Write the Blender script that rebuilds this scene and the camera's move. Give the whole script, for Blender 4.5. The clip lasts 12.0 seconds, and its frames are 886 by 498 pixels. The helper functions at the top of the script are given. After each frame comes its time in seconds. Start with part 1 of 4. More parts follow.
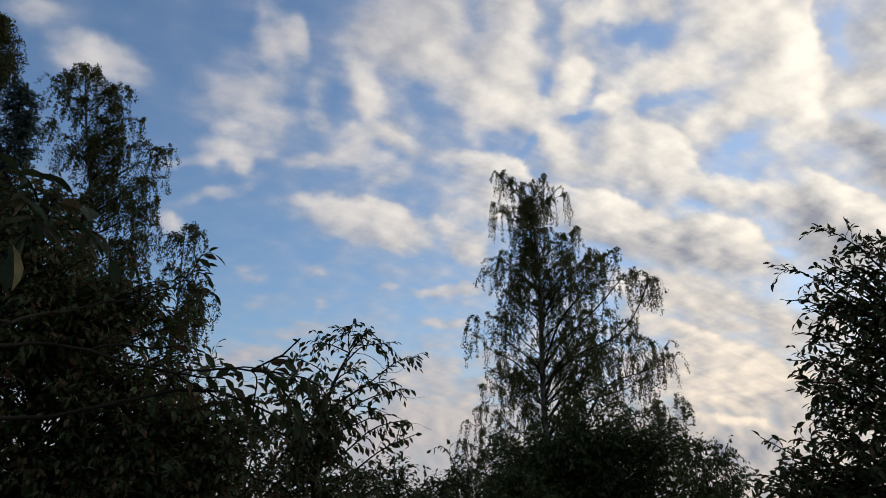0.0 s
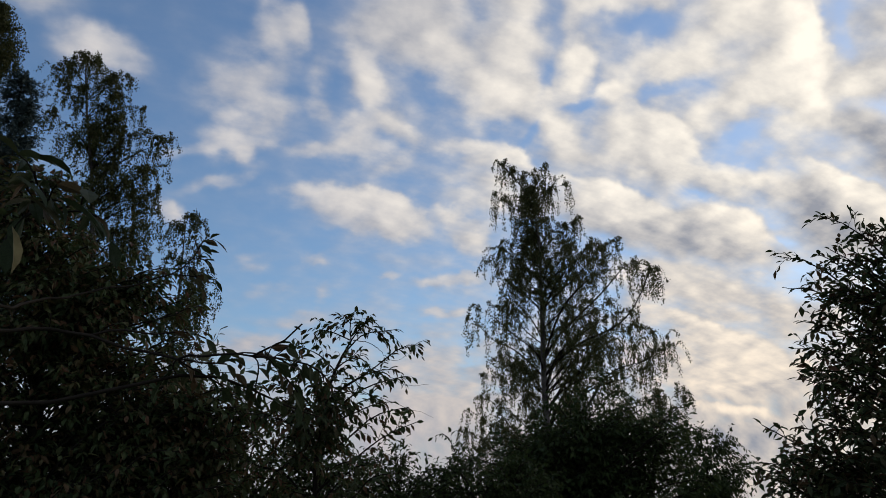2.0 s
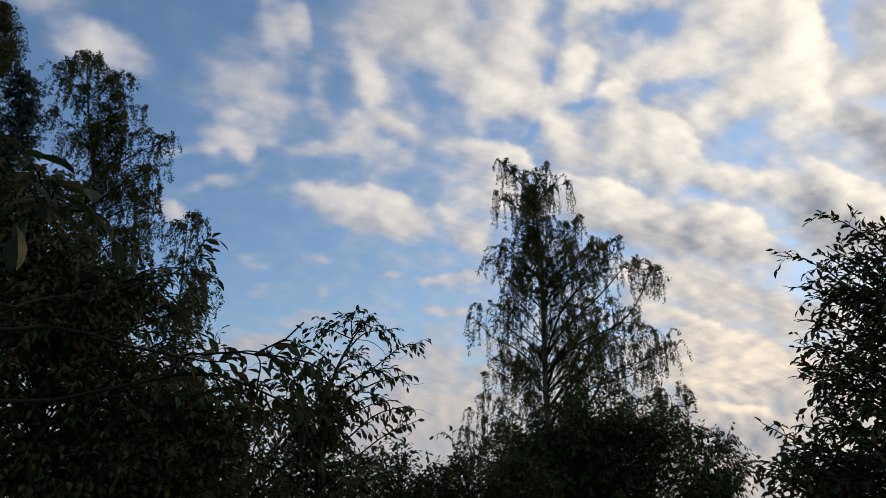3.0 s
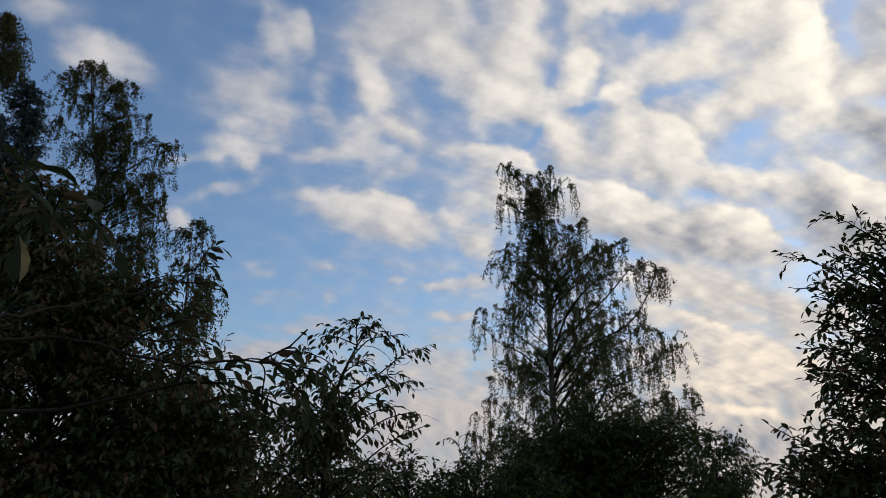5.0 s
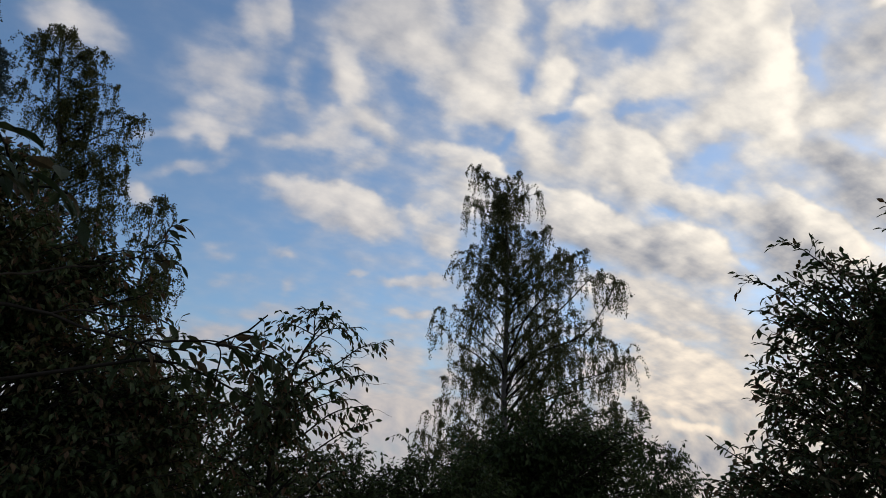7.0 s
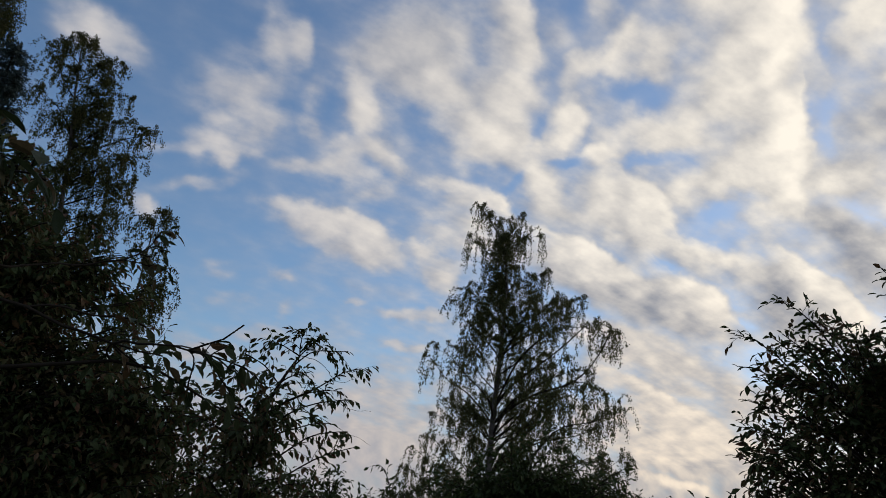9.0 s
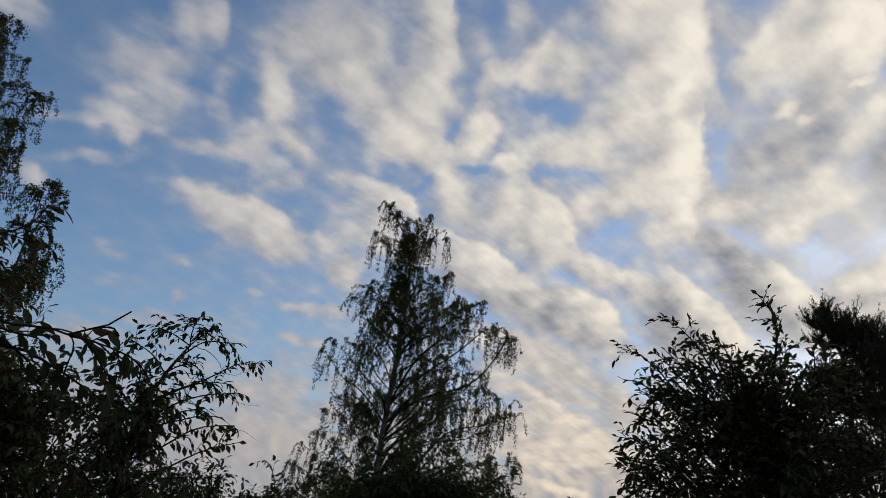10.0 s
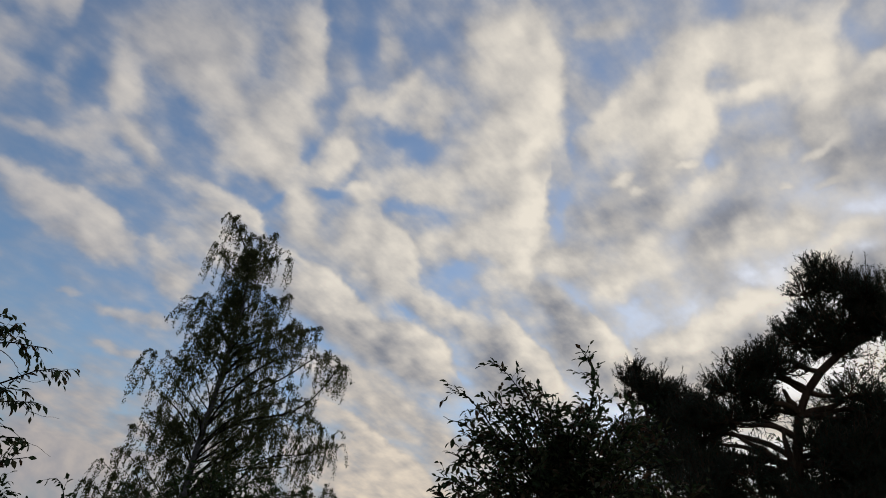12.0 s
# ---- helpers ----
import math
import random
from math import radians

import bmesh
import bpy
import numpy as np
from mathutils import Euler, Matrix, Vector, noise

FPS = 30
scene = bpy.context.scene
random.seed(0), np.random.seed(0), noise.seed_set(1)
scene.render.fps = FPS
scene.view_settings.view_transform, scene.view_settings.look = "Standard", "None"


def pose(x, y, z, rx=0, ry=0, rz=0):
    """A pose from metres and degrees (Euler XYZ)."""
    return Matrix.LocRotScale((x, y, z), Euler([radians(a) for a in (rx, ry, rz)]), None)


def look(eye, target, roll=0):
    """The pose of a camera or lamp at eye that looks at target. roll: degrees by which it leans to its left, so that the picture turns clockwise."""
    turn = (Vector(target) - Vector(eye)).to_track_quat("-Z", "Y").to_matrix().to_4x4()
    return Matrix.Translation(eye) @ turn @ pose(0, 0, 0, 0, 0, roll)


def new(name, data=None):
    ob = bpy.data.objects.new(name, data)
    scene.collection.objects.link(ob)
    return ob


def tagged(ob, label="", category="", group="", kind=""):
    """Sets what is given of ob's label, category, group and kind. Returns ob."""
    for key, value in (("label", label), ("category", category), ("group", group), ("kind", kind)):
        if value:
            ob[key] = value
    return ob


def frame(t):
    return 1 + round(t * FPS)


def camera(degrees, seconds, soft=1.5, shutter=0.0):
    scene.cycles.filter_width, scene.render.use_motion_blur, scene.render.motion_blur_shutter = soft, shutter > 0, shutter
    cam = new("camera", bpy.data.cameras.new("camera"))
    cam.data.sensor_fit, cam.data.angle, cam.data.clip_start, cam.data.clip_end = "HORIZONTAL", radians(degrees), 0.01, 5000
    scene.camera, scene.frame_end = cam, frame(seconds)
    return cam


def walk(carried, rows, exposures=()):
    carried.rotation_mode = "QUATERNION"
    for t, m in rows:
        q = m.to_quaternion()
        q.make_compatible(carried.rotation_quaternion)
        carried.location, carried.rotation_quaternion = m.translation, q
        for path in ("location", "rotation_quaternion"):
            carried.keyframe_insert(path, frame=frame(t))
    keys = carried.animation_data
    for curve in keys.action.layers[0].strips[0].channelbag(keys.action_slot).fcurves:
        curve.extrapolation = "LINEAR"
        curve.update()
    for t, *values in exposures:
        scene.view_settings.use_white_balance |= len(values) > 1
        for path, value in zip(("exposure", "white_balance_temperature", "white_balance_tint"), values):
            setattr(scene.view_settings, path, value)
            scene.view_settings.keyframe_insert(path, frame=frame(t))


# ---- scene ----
# The camera: held in the hand at eye height, tilted up, turning to the right at the end.
cam = camera(62.5, 12.0, soft=0.9)
PATH = [
    (0, look((0.000, 0.000, 1.600), (0.000, 9.397, 5.020), -0.00)),
    (0.5, look((0.002, 0.004, 1.600), (0.067, 9.402, 5.017), -0.17)),
    (1, look((0.003, 0.004, 1.599), (0.046, 9.404, 5.009), -0.12)),
    (1.5, look((0.001, 0.011, 1.599), (0.037, 9.439, 4.933), -0.06)),
    (2, look((-0.003, 0.014, 1.594), (-0.020, 9.460, 4.876), 0.10)),
    (3, look((-0.001, 0.004, 1.590), (-0.036, 9.454, 4.859), 0.10)),
    (5, look((0.003, 0.005, 1.592), (-0.095, 9.432, 4.925), -0.43)),
    (5.5, look((-0.001, 0.020, 1.592), (0.004, 9.466, 4.876), 0.63)),
    (6, look((-0.001, 0.007, 1.588), (0.061, 9.470, 4.819), 1.16)),
    (6.5, look((-0.003, 0.004, 1.588), (0.049, 9.463, 4.832), 1.38)),
    (7, look((-0.007, 0.002, 1.588), (0.397, 9.426, 4.906), 3.01)),
    (7.2, look((-0.009, -0.003, 1.585), (0.487, 9.393, 4.970), 3.33)),
    (8.8, look((0.033, 0.014, 1.572), (0.370, 9.341, 5.162), 7.14)),
    (9, look((0.040, 0.019, 1.569), (0.377, 9.276, 5.336), 7.72)),
    (9.5, look((0.062, 0.040, 1.575), (0.842, 9.285, 5.307), 8.06)),
    (10, look((0.043, 0.010, 1.574), (1.647, 9.062, 5.509), 8.91)),
    (10.5, look((0.036, -0.003, 1.572), (2.476, 8.750, 5.746), 9.15)),
    (11, look((0.027, -0.009, 1.578), (2.918, 8.503, 5.960), 10.54)),
    (11.5, look((0.024, 0.002, 1.581), (3.243, 8.298, 6.144), 11.26)),
    (12, look((0.038, 0.023, 1.589), (3.483, 8.195, 6.209), 10.45)),
]
walk(cam, PATH, exposures=[(0, -0.04), (6.5, -0.06), (9.0, -0.16), (9.5, -0.25), (10.5, -0.4), (12.0, -0.48)])

# ---------------------------------------------------------------- sky and light
SUN_AZ, SUN_EL = radians(58), radians(20)      # clockwise from +y, low behind the clouds
world = bpy.data.worlds.new("world")
scene.world = world
world.use_nodes = True


def link_nodes(tree, kind, inputs=(), **settings):
    """A node with its settings; inputs: pairs of socket and value or output socket."""
    node = tree.nodes.new(kind)
    for key, value in settings.items():
        setattr(node, key, value)
    for key, value in inputs:
        if isinstance(value, bpy.types.NodeSocket):
            tree.links.new(value, node.inputs[key])
        else:
            node.inputs[key].default_value = value
    return node


def calc(tree, operation, a, b=0.0, c=0.0, clamp=False):
    return link_nodes(tree, "ShaderNodeMath", ((0, a), (1, b), (2, c)), operation=operation, use_clamp=clamp).outputs[0]


def ramp(tree, value, low, high, to_low=0.0, to_high=1.0):
    return link_nodes(tree, "ShaderNodeMapRange", (("Value", value), ("From Min", low), ("From Max", high), ("To Min", to_low), ("To Max", to_high)),
                      interpolation_type="SMOOTHSTEP").outputs["Result"]


def blend(tree, fac, a, b):
    node = link_nodes(tree, "ShaderNodeMix", (("Factor", fac),), data_type="RGBA")
    for socket, value in ((node.inputs[6], a), (node.inputs[7], b)):
        if isinstance(value, bpy.types.NodeSocket):
            tree.links.new(value, socket)
        else:
            socket.default_value = (*value, 1.0)
    return node.outputs[2]


# The cloud sheet: a field over the sky laid flat about the zenith. Each bank is a soft heap
# (place, turn, half length, depth behind its crest, amount, steepness of its front, brightness), broken up by noise.
field = bpy.data.node_groups.new("cloud_field", "ShaderNodeTree")
field.interface.new_socket("Place", in_out="INPUT", socket_type="NodeSocketVector")
for socket_name in ("Amount", "Light"):
    field.interface.new_socket(socket_name, in_out="OUTPUT", socket_type="NodeSocketFloat")
field_in, field_out = field.nodes.new("NodeGroupInput"), field.nodes.new("NodeGroupOutput")
bent = field_in.outputs[0]
for size, much in ((9.0, 0.028), (30.0, 0.014), (80.0, 0.006)):
    warp = link_nodes(field, "ShaderNodeTexNoise", (("Vector", field_in.outputs[0]), ("Scale", size), ("Detail", 2.0), ("Roughness", 0.5)), noise_dimensions="2D")
    off = link_nodes(field, "ShaderNodeVectorMath", ((0, warp.outputs["Color"]), (1, (0.5, 0.5, 0.5))), operation="SUBTRACT")
    bent = link_nodes(field, "ShaderNodeVectorMath", ((0, off.outputs[0]), (1, (much, much, 0.0)), (2, bent)), operation="MULTIPLY_ADD").outputs[0]
cloud_sum = [0.0, 0.4]


def bank(x, y, turn, long_half, depth, amount, front=1.0, light=0.0):
    m = link_nodes(field, "ShaderNodeMapping", (("Vector", bent), ("Location", (x, y, 0)), ("Rotation", (0, 0, radians(turn))),
                   ("Scale", (1.5 * long_half, 1.5 * depth, 1.0))), vector_type="TEXTURE")
    heap = link_nodes(field, "ShaderNodeTexGradient", (("Vector", m.outputs[0]),), gradient_type="SPHERICAL").outputs["Fac"]
    if front > 1:
        a = radians(turn + 90)
        back = (x - 1.5 * depth * math.cos(a), y - 1.5 * depth * math.sin(a), 0)
        m = link_nodes(field, "ShaderNodeMapping", (("Vector", bent), ("Location", back), ("Rotation", (0, 0, a)), ("Scale", (3.0 * depth, 1.0, 1.0))), vector_type="TEXTURE")
        rise = link_nodes(field, "ShaderNodeTexGradient", (("Vector", m.outputs[0]),), gradient_type="LINEAR").outputs["Fac"]
        heap = calc(field, "SUBTRACT", heap, calc(field, "MULTIPLY", calc(field, "MAXIMUM", calc(field, "SUBTRACT", rise, 0.5), 0.0), 2.0 * (front - 1)))
    heap = calc(field, "MULTIPLY", ramp(field, heap, 0.0, 0.85), amount)
    cloud_sum[0] = calc(field, "ADD", heap, cloud_sum[0])
    if amount > 0:
        if front > 1:
            fade = 0.85 * min(1.0, front - 1)
            light = calc(field, "MULTIPLY_ADD", rise, 2 * fade * light, light - fade * light)
        # each bank lies over those before it
        cloud_sum[1] = calc(field, "MULTIPLY_ADD", heap, calc(field, "SUBTRACT", light, cloud_sum[1]), cloud_sum[1])


# grey undersides
bank(-0.082, 0.685, -168, 0.047, 0.011, 0.4, 1, 0.45)
bank(-0.014, 0.514, 180, 0.054, 0.034, 0.55, 1, 0.42)
bank(0.186, 0.670, -175, 0.067, 0.023, 0.5, 1, 0.22)
bank(0.256, 0.668, -179, 0.060, 0.024, 0.6, 1, 0.25)
bank(0.363, 0.609, -173, 0.042, 0.021, 0.7, 1, 0.2)
bank(0.345, 0.543, 161, 0.030, 0.015, 0.6, 1, 0.25)
bank(0.338, 0.866, 160, 0.058, 0.013, 0.7, 1, 0.2)
# towards the row of birches
bank(-0.307, 0.454, -167, 0.022, 0.009, 0.4, 1, 0.6)
bank(-0.270, 0.492, -146, 0.032, 0.021, 0.8, 1.3, 0.75)
bank(-0.140, 0.503, -91, 0.021, 0.018, 0.55, 1, 0.65)
bank(-0.120, 0.508, -92, 0.019, 0.011, 0.5, 1.3, 0.72)
bank(-0.172, 0.536, 168, 0.043, 0.025, 0.45, 1, 0.6)
bank(-0.168, 0.566, 173, 0.043, 0.016, 0.6, 1.3, 0.78)
bank(-0.182, 0.589, 178, 0.036, 0.014, 0.65, 1, 0.85)
bank(-0.184, 0.600, -84, 0.012, 0.010, 0.5, 1, 0.85)
bank(-0.231, 0.586, -174, 0.029, 0.007, 0.35, 1, 0.65)
bank(-0.065, 0.546, -107, 0.027, 0.019, 0.62, 1.4, 0.88)
bank(-0.053, 0.565, -138, 0.023, 0.015, 0.5, 1.2, 0.88)
bank(-0.106, 0.548, -94, 0.020, 0.009, 0.32, 1, 0.55)
bank(-0.111, 0.568, -114, 0.015, 0.009, 0.3, 1, 0.6)
bank(-0.071, 0.587, 173, 0.032, 0.013, 0.55, 1, 0.82)
bank(-0.035, 0.592, -134, 0.023, 0.012, 0.45, 1.8, 0.8)
bank(-0.046, 0.616, 162, 0.030, 0.015, 0.45, 1, 0.74)
bank(-0.082, 0.607, 164, 0.022, 0.013, 0.5, 1, 0.8)
bank(-0.118, 0.604, -180, 0.025, 0.007, 0.35, 1, 0.68)
# the long bank
bank(-0.107, 0.650, -170, 0.050, 0.021, 0.75, 1.8, 0.8)
bank(-0.070, 0.664, -159, 0.043, 0.023, 0.75, 1.8, 0.85)
bank(-0.037, 0.679, -154, 0.029, 0.021, 0.6, 1.5, 0.8)
bank(0.008, 0.668, 169, 0.020, 0.010, 0.5, 1.5, 0.8)
bank(0.025, 0.687, -152, 0.030, 0.020, 0.5, 1.5, 0.7)
bank(0.032, 0.710, -142, 0.022, 0.014, 0.35, 1, 0.6)
bank(-0.209, 0.621, -178, 0.039, 0.008, 0.35, 1, 0.55)
bank(-0.255, 0.639, -135, 0.018, 0.014, 0.6, 1.5, 0.85)
# thin streaks low down
bank(-0.137, 0.715, -173, 0.013, 0.005, 0.3, 1, 0.7)
bank(-0.062, 0.738, -177, 0.012, 0.004, 0.3, 1, 0.7)
bank(0.009, 0.743, 176, 0.037, 0.007, 0.55, 1, 0.7)
bank(0.004, 0.780, 176, 0.026, 0.007, 0.5, 1, 0.65)
bank(-0.199, 0.709, -170, 0.019, 0.007, 0.25, 1, 0.55)
bank(-0.129, 0.752, 106, 0.016, 0.007, 0.2, 1, 0.55)
bank(-0.186, 0.735, -176, 0.025, 0.007, 0.22, 1, 0.55)
bank(-0.150, 0.775, -177, 0.033, 0.008, 0.25, 1, 0.55)
bank(-0.212, 0.789, -172, 0.045, 0.011, 0.4, 1, 0.6)
bank(-0.027, 0.840, 173, 0.048, 0.016, 0.5, 1, 0.65)
bank(-0.008, 0.886, 170, 0.064, 0.028, 0.55, 1, 0.7)
bank(-0.069, 0.907, -177, 0.061, 0.029, 0.5, 1, 0.6)
# high in the middle
bank(0.005, 0.537, -132, 0.029, 0.020, 0.5, 1.2, 0.75)
bank(0.049, 0.545, -154, 0.030, 0.020, 0.5, 1, 0.7)
bank(0.060, 0.508, -106, 0.038, 0.028, 0.7, 1.5, 0.75)
bank(0.035, 0.560, -173, 0.031, 0.016, 0.5, 1, 0.75)
bank(0.111, 0.533, -104, 0.027, 0.017, 0.9, 1.3, 0.88)
bank(0.147, 0.551, 152, 0.018, 0.012, 0.8, 1.2, 0.85)
bank(0.070, 0.563, -179, 0.037, 0.018, 0.75, 1.4, 0.85)
bank(0.047, 0.582, 177, 0.031, 0.013, 0.5, 1, 0.7)
bank(0.112, 0.592, -137, 0.026, 0.018, 0.7, 1.3, 0.8)
bank(0.038, 0.613, -175, 0.041, 0.012, 0.6, 1.4, 0.85)
bank(0.079, 0.621, -145, 0.020, 0.010, 0.7, 2, 0.95)
bank(0.052, 0.652, -164, 0.046, 0.023, 0.55, 1, 0.75)
bank(0.154, 0.614, -179, 0.064, 0.032, 0.38, 1, 0.5)
bank(0.156, 0.481, 162, 0.023, 0.009, 0.5, 1, 0.62)
bank(0.192, 0.517, 158, 0.055, 0.020, 0.75, 1.3, 0.74)
bank(0.237, 0.475, 160, 0.046, 0.017, 0.65, 1, 0.68)
bank(0.296, 0.492, -114, 0.050, 0.040, 0.85, 5.6, 0.97)
bank(0.266, 0.522, 150, 0.048, 0.022, 0.7, 1, 0.74)
bank(0.239, 0.553, 146, 0.047, 0.016, 0.5, 1, 0.66)
bank(0.333, 0.504, 128, 0.024, 0.016, 0.7, 1.3, 0.88)
bank(0.301, 0.534, 98, 0.040, 0.020, 0.6, 1, 0.82)
bank(0.202, 0.578, -149, 0.042, 0.039, 0.85, 4.2, 0.9)
bank(0.175, 0.590, -140, 0.038, 0.026, 0.5, 1, 0.68)
# the slanting rolls
bank(0.164, 0.642, -171, 0.061, 0.033, 0.8, 4.2, 0.88)
bank(0.275, 0.643, -161, 0.051, 0.032, 0.75, 4.2, 0.85)
bank(0.274, 0.605, 178, 0.055, 0.020, 0.7, 2, 0.78)
bank(0.353, 0.585, -172, 0.042, 0.024, 0.8, 4.2, 0.88)
bank(0.266, 0.751, -175, 0.059, 0.018, 0.7, 3.5, 0.88)
bank(0.240, 0.715, 176, 0.069, 0.016, 0.45, 1, 0.58)
bank(0.194, 0.714, 169, 0.028, 0.011, 0.4, 1.3, 0.8)
bank(0.327, 0.762, -172, 0.040, 0.023, 0.6, 1.5, 0.65)
bank(0.290, 0.800, 178, 0.063, 0.017, 0.4, 1, 0.5)
bank(0.330, 0.835, 169, 0.043, 0.009, 0.75, 1.5, 1)
bank(0.295, 0.818, 178, 0.049, 0.011, 0.6, 1.5, 0.9)
bank(0.342, 0.795, 170, 0.047, 0.011, 0.5, 1, 0.5)
# clear gaps
bank(0.188, 0.539, 156, 0.033, 0.006, -0.42)
bank(0.156, 0.500, 164, 0.026, 0.008, -0.28)
bank(0.258, 0.570, 139, 0.025, 0.009, -0.35)
bank(0.308, 0.475, 76, 0.025, 0.007, -0.21)
bank(0.235, 0.628, -172, 0.026, 0.007, -0.35)
bank(0.084, 0.547, 94, 0.019, 0.007, -0.21)
bank(0.125, 0.565, 163, 0.019, 0.005, -0.35)
bank(0.084, 0.599, 124, 0.020, 0.006, -0.28)
# grey undersides towards the sun
bank(-0.020, 0.490, 156, 0.066, 0.026, 0.45, 1, 0.4)
bank(0.109, 0.430, 72, 0.026, 0.011, 0.3, 1, 0.45)
bank(0.240, 0.332, 144, 0.026, 0.009, 0.35, 1, 0.35)
bank(0.435, 0.278, 133, 0.045, 0.032, 0.6, 1, 0.22)
bank(0.347, 0.429, 109, 0.052, 0.030, 0.5, 1, 0.3)
bank(0.411, 0.383, 104, 0.038, 0.019, 0.6, 1, 0.2)
bank(0.507, 0.337, 118, 0.034, 0.017, 0.6, 1, 0.2)
bank(0.351, 0.487, 140, 0.038, 0.021, 0.4, 1, 0.3)
bank(0.431, 0.428, -144, 0.032, 0.021, 0.45, 1, 0.4)
bank(0.378, 0.311, 120, 0.043, 0.020, 0.4, 1, 0.35)
bank(0.471, 0.498, 114, 0.063, 0.026, 0.4, 1, 0.45)
bank(0.504, 0.433, 110, 0.045, 0.013, 0.6, 1, 0.25)
bank(0.363, 0.625, -178, 0.054, 0.026, 0.7, 1, 0.2)
bank(0.396, 0.558, -175, 0.046, 0.025, 0.7, 1, 0.2)
# above and towards the sun
bank(0.053, 0.450, -116, 0.037, 0.025, 0.6, 3.5, 0.8)
bank(0.133, 0.469, 91, 0.022, 0.014, 0.6, 1.3, 0.85)
bank(0.113, 0.486, 146, 0.021, 0.010, 0.5, 1, 0.75)
bank(0.162, 0.459, 99, 0.020, 0.015, 0.45, 1, 0.65)
bank(0.232, 0.391, -142, 0.064, 0.060, 0.85, 4.9, 0.9)
bank(0.226, 0.445, 116, 0.035, 0.024, 0.6, 1, 0.78)
bank(0.195, 0.386, -156, 0.036, 0.031, 0.6, 1, 0.74)
bank(0.253, 0.442, 109, 0.035, 0.010, 0.5, 1.2, 0.85)
bank(0.334, 0.328, -140, 0.041, 0.048, 0.8, 4.9, 0.97)
bank(0.297, 0.359, 89, 0.047, 0.018, 0.5, 1.2, 0.78)
bank(0.287, 0.392, 91, 0.028, 0.014, 0.55, 1.3, 0.8)
bank(0.326, 0.372, 103, 0.041, 0.018, 0.65, 1, 0.82)
bank(0.303, 0.316, 98, 0.033, 0.016, 0.6, 1, 0.74)
bank(0.361, 0.255, -110, 0.034, 0.045, 0.8, 4.2, 0.94)
bank(0.316, 0.285, 140, 0.040, 0.018, 0.7, 1, 0.82)
bank(0.346, 0.298, 117, 0.024, 0.010, 0.6, 1.3, 0.88)
bank(0.381, 0.263, 69, 0.024, 0.016, 0.7, 1.2, 0.84)
bank(0.396, 0.230, 112, 0.018, 0.013, 0.75, 1.2, 0.88)
bank(0.403, 0.253, 112, 0.029, 0.011, 0.5, 1, 0.5)
bank(0.403, 0.287, -166, 0.023, 0.014, 0.5, 1, 0.6)
bank(0.421, 0.296, 112, 0.016, 0.004, 0.4, 1, 0.95)
bank(0.443, 0.305, 110, 0.010, 0.004, 0.35, 1, 0.95)
bank(0.421, 0.327, 134, 0.007, 0.003, 0.3, 1, 0.95)
bank(0.394, 0.317, -174, 0.012, 0.007, 0.4, 1, 0.75)
bank(0.381, 0.378, 97, 0.042, 0.016, 0.65, 1.5, 0.8)
bank(0.322, 0.415, 120, 0.012, 0.005, 0.5, 1, 0.95)
bank(0.339, 0.413, 140, 0.007, 0.004, 0.4, 1, 0.95)
bank(0.359, 0.366, 128, 0.009, 0.003, 0.4, 1, 0.97)
bank(0.444, 0.360, 106, 0.050, 0.020, 0.65, 1.2, 0.75)
bank(0.483, 0.312, 102, 0.025, 0.013, 0.6, 1.2, 0.8)
bank(0.483, 0.360, 88, 0.028, 0.019, 0.7, 1.3, 1)
bank(0.400, 0.451, -162, 0.032, 0.021, 0.6, 1.3, 0.85)
bank(0.381, 0.483, 78, 0.033, 0.019, 0.6, 1, 0.9)
bank(0.472, 0.429, 109, 0.055, 0.016, 0.75, 1.3, 1)
bank(0.460, 0.479, 114, 0.043, 0.014, 0.6, 1.2, 0.95)
bank(0.490, 0.510, 128, 0.065, 0.023, 0.7, 1, 0.5)
bank(0.393, 0.597, -174, 0.042, 0.029, 0.75, 4.2, 0.9)
bank(0.430, 0.531, -172, 0.045, 0.028, 0.75, 4.2, 0.97)
bank(0.581, 0.381, 56, 0.030, 0.020, 0.6, 1, 1)
bank(0.261, 0.728, 170, 0.076, 0.024, 0.45, 1, 0.55)
bank(0.326, 0.784, 158, 0.080, 0.023, 0.55, 1.3, 0.85)
bank(0.281, 0.772, 165, 0.069, 0.015, 0.4, 1.3, 0.8)
bank(0.351, 0.721, 165, 0.043, 0.018, 0.4, 1, 0.5)
bank(0.578, 0.455, 116, 0.078, 0.024, 0.6, 1, 0.7)
# clear gaps towards the sun
bank(0.317, 0.305, 140, 0.013, 0.006, -0.42)
bank(0.091, 0.444, 73, 0.030, 0.009, -0.21)

field.links.new(cloud_sum[0], field_out.inputs[0])
field.links.new(cloud_sum[1], field_out.inputs[1])

sky_tree = world.node_tree
sky_tree.nodes.clear()
place = link_nodes(sky_tree, "ShaderNodeTexCoord").outputs["Generated"]
axes = link_nodes(sky_tree, "ShaderNodeSeparateXYZ", ((0, place),))
lift = calc(sky_tree, "ADD", calc(sky_tree, "MAXIMUM", axes.outputs[2], 0.0), 1.0)
flat = link_nodes(sky_tree, "ShaderNodeCombineXYZ", ((0, calc(sky_tree, "DIVIDE", axes.outputs[0], lift)), (1, calc(sky_tree, "DIVIDE", axes.outputs[1], lift))))
banks = sky_tree.nodes.new("ShaderNodeGroup")
banks.node_tree = field
sky_tree.links.new(flat.outputs[0], banks.inputs[0])

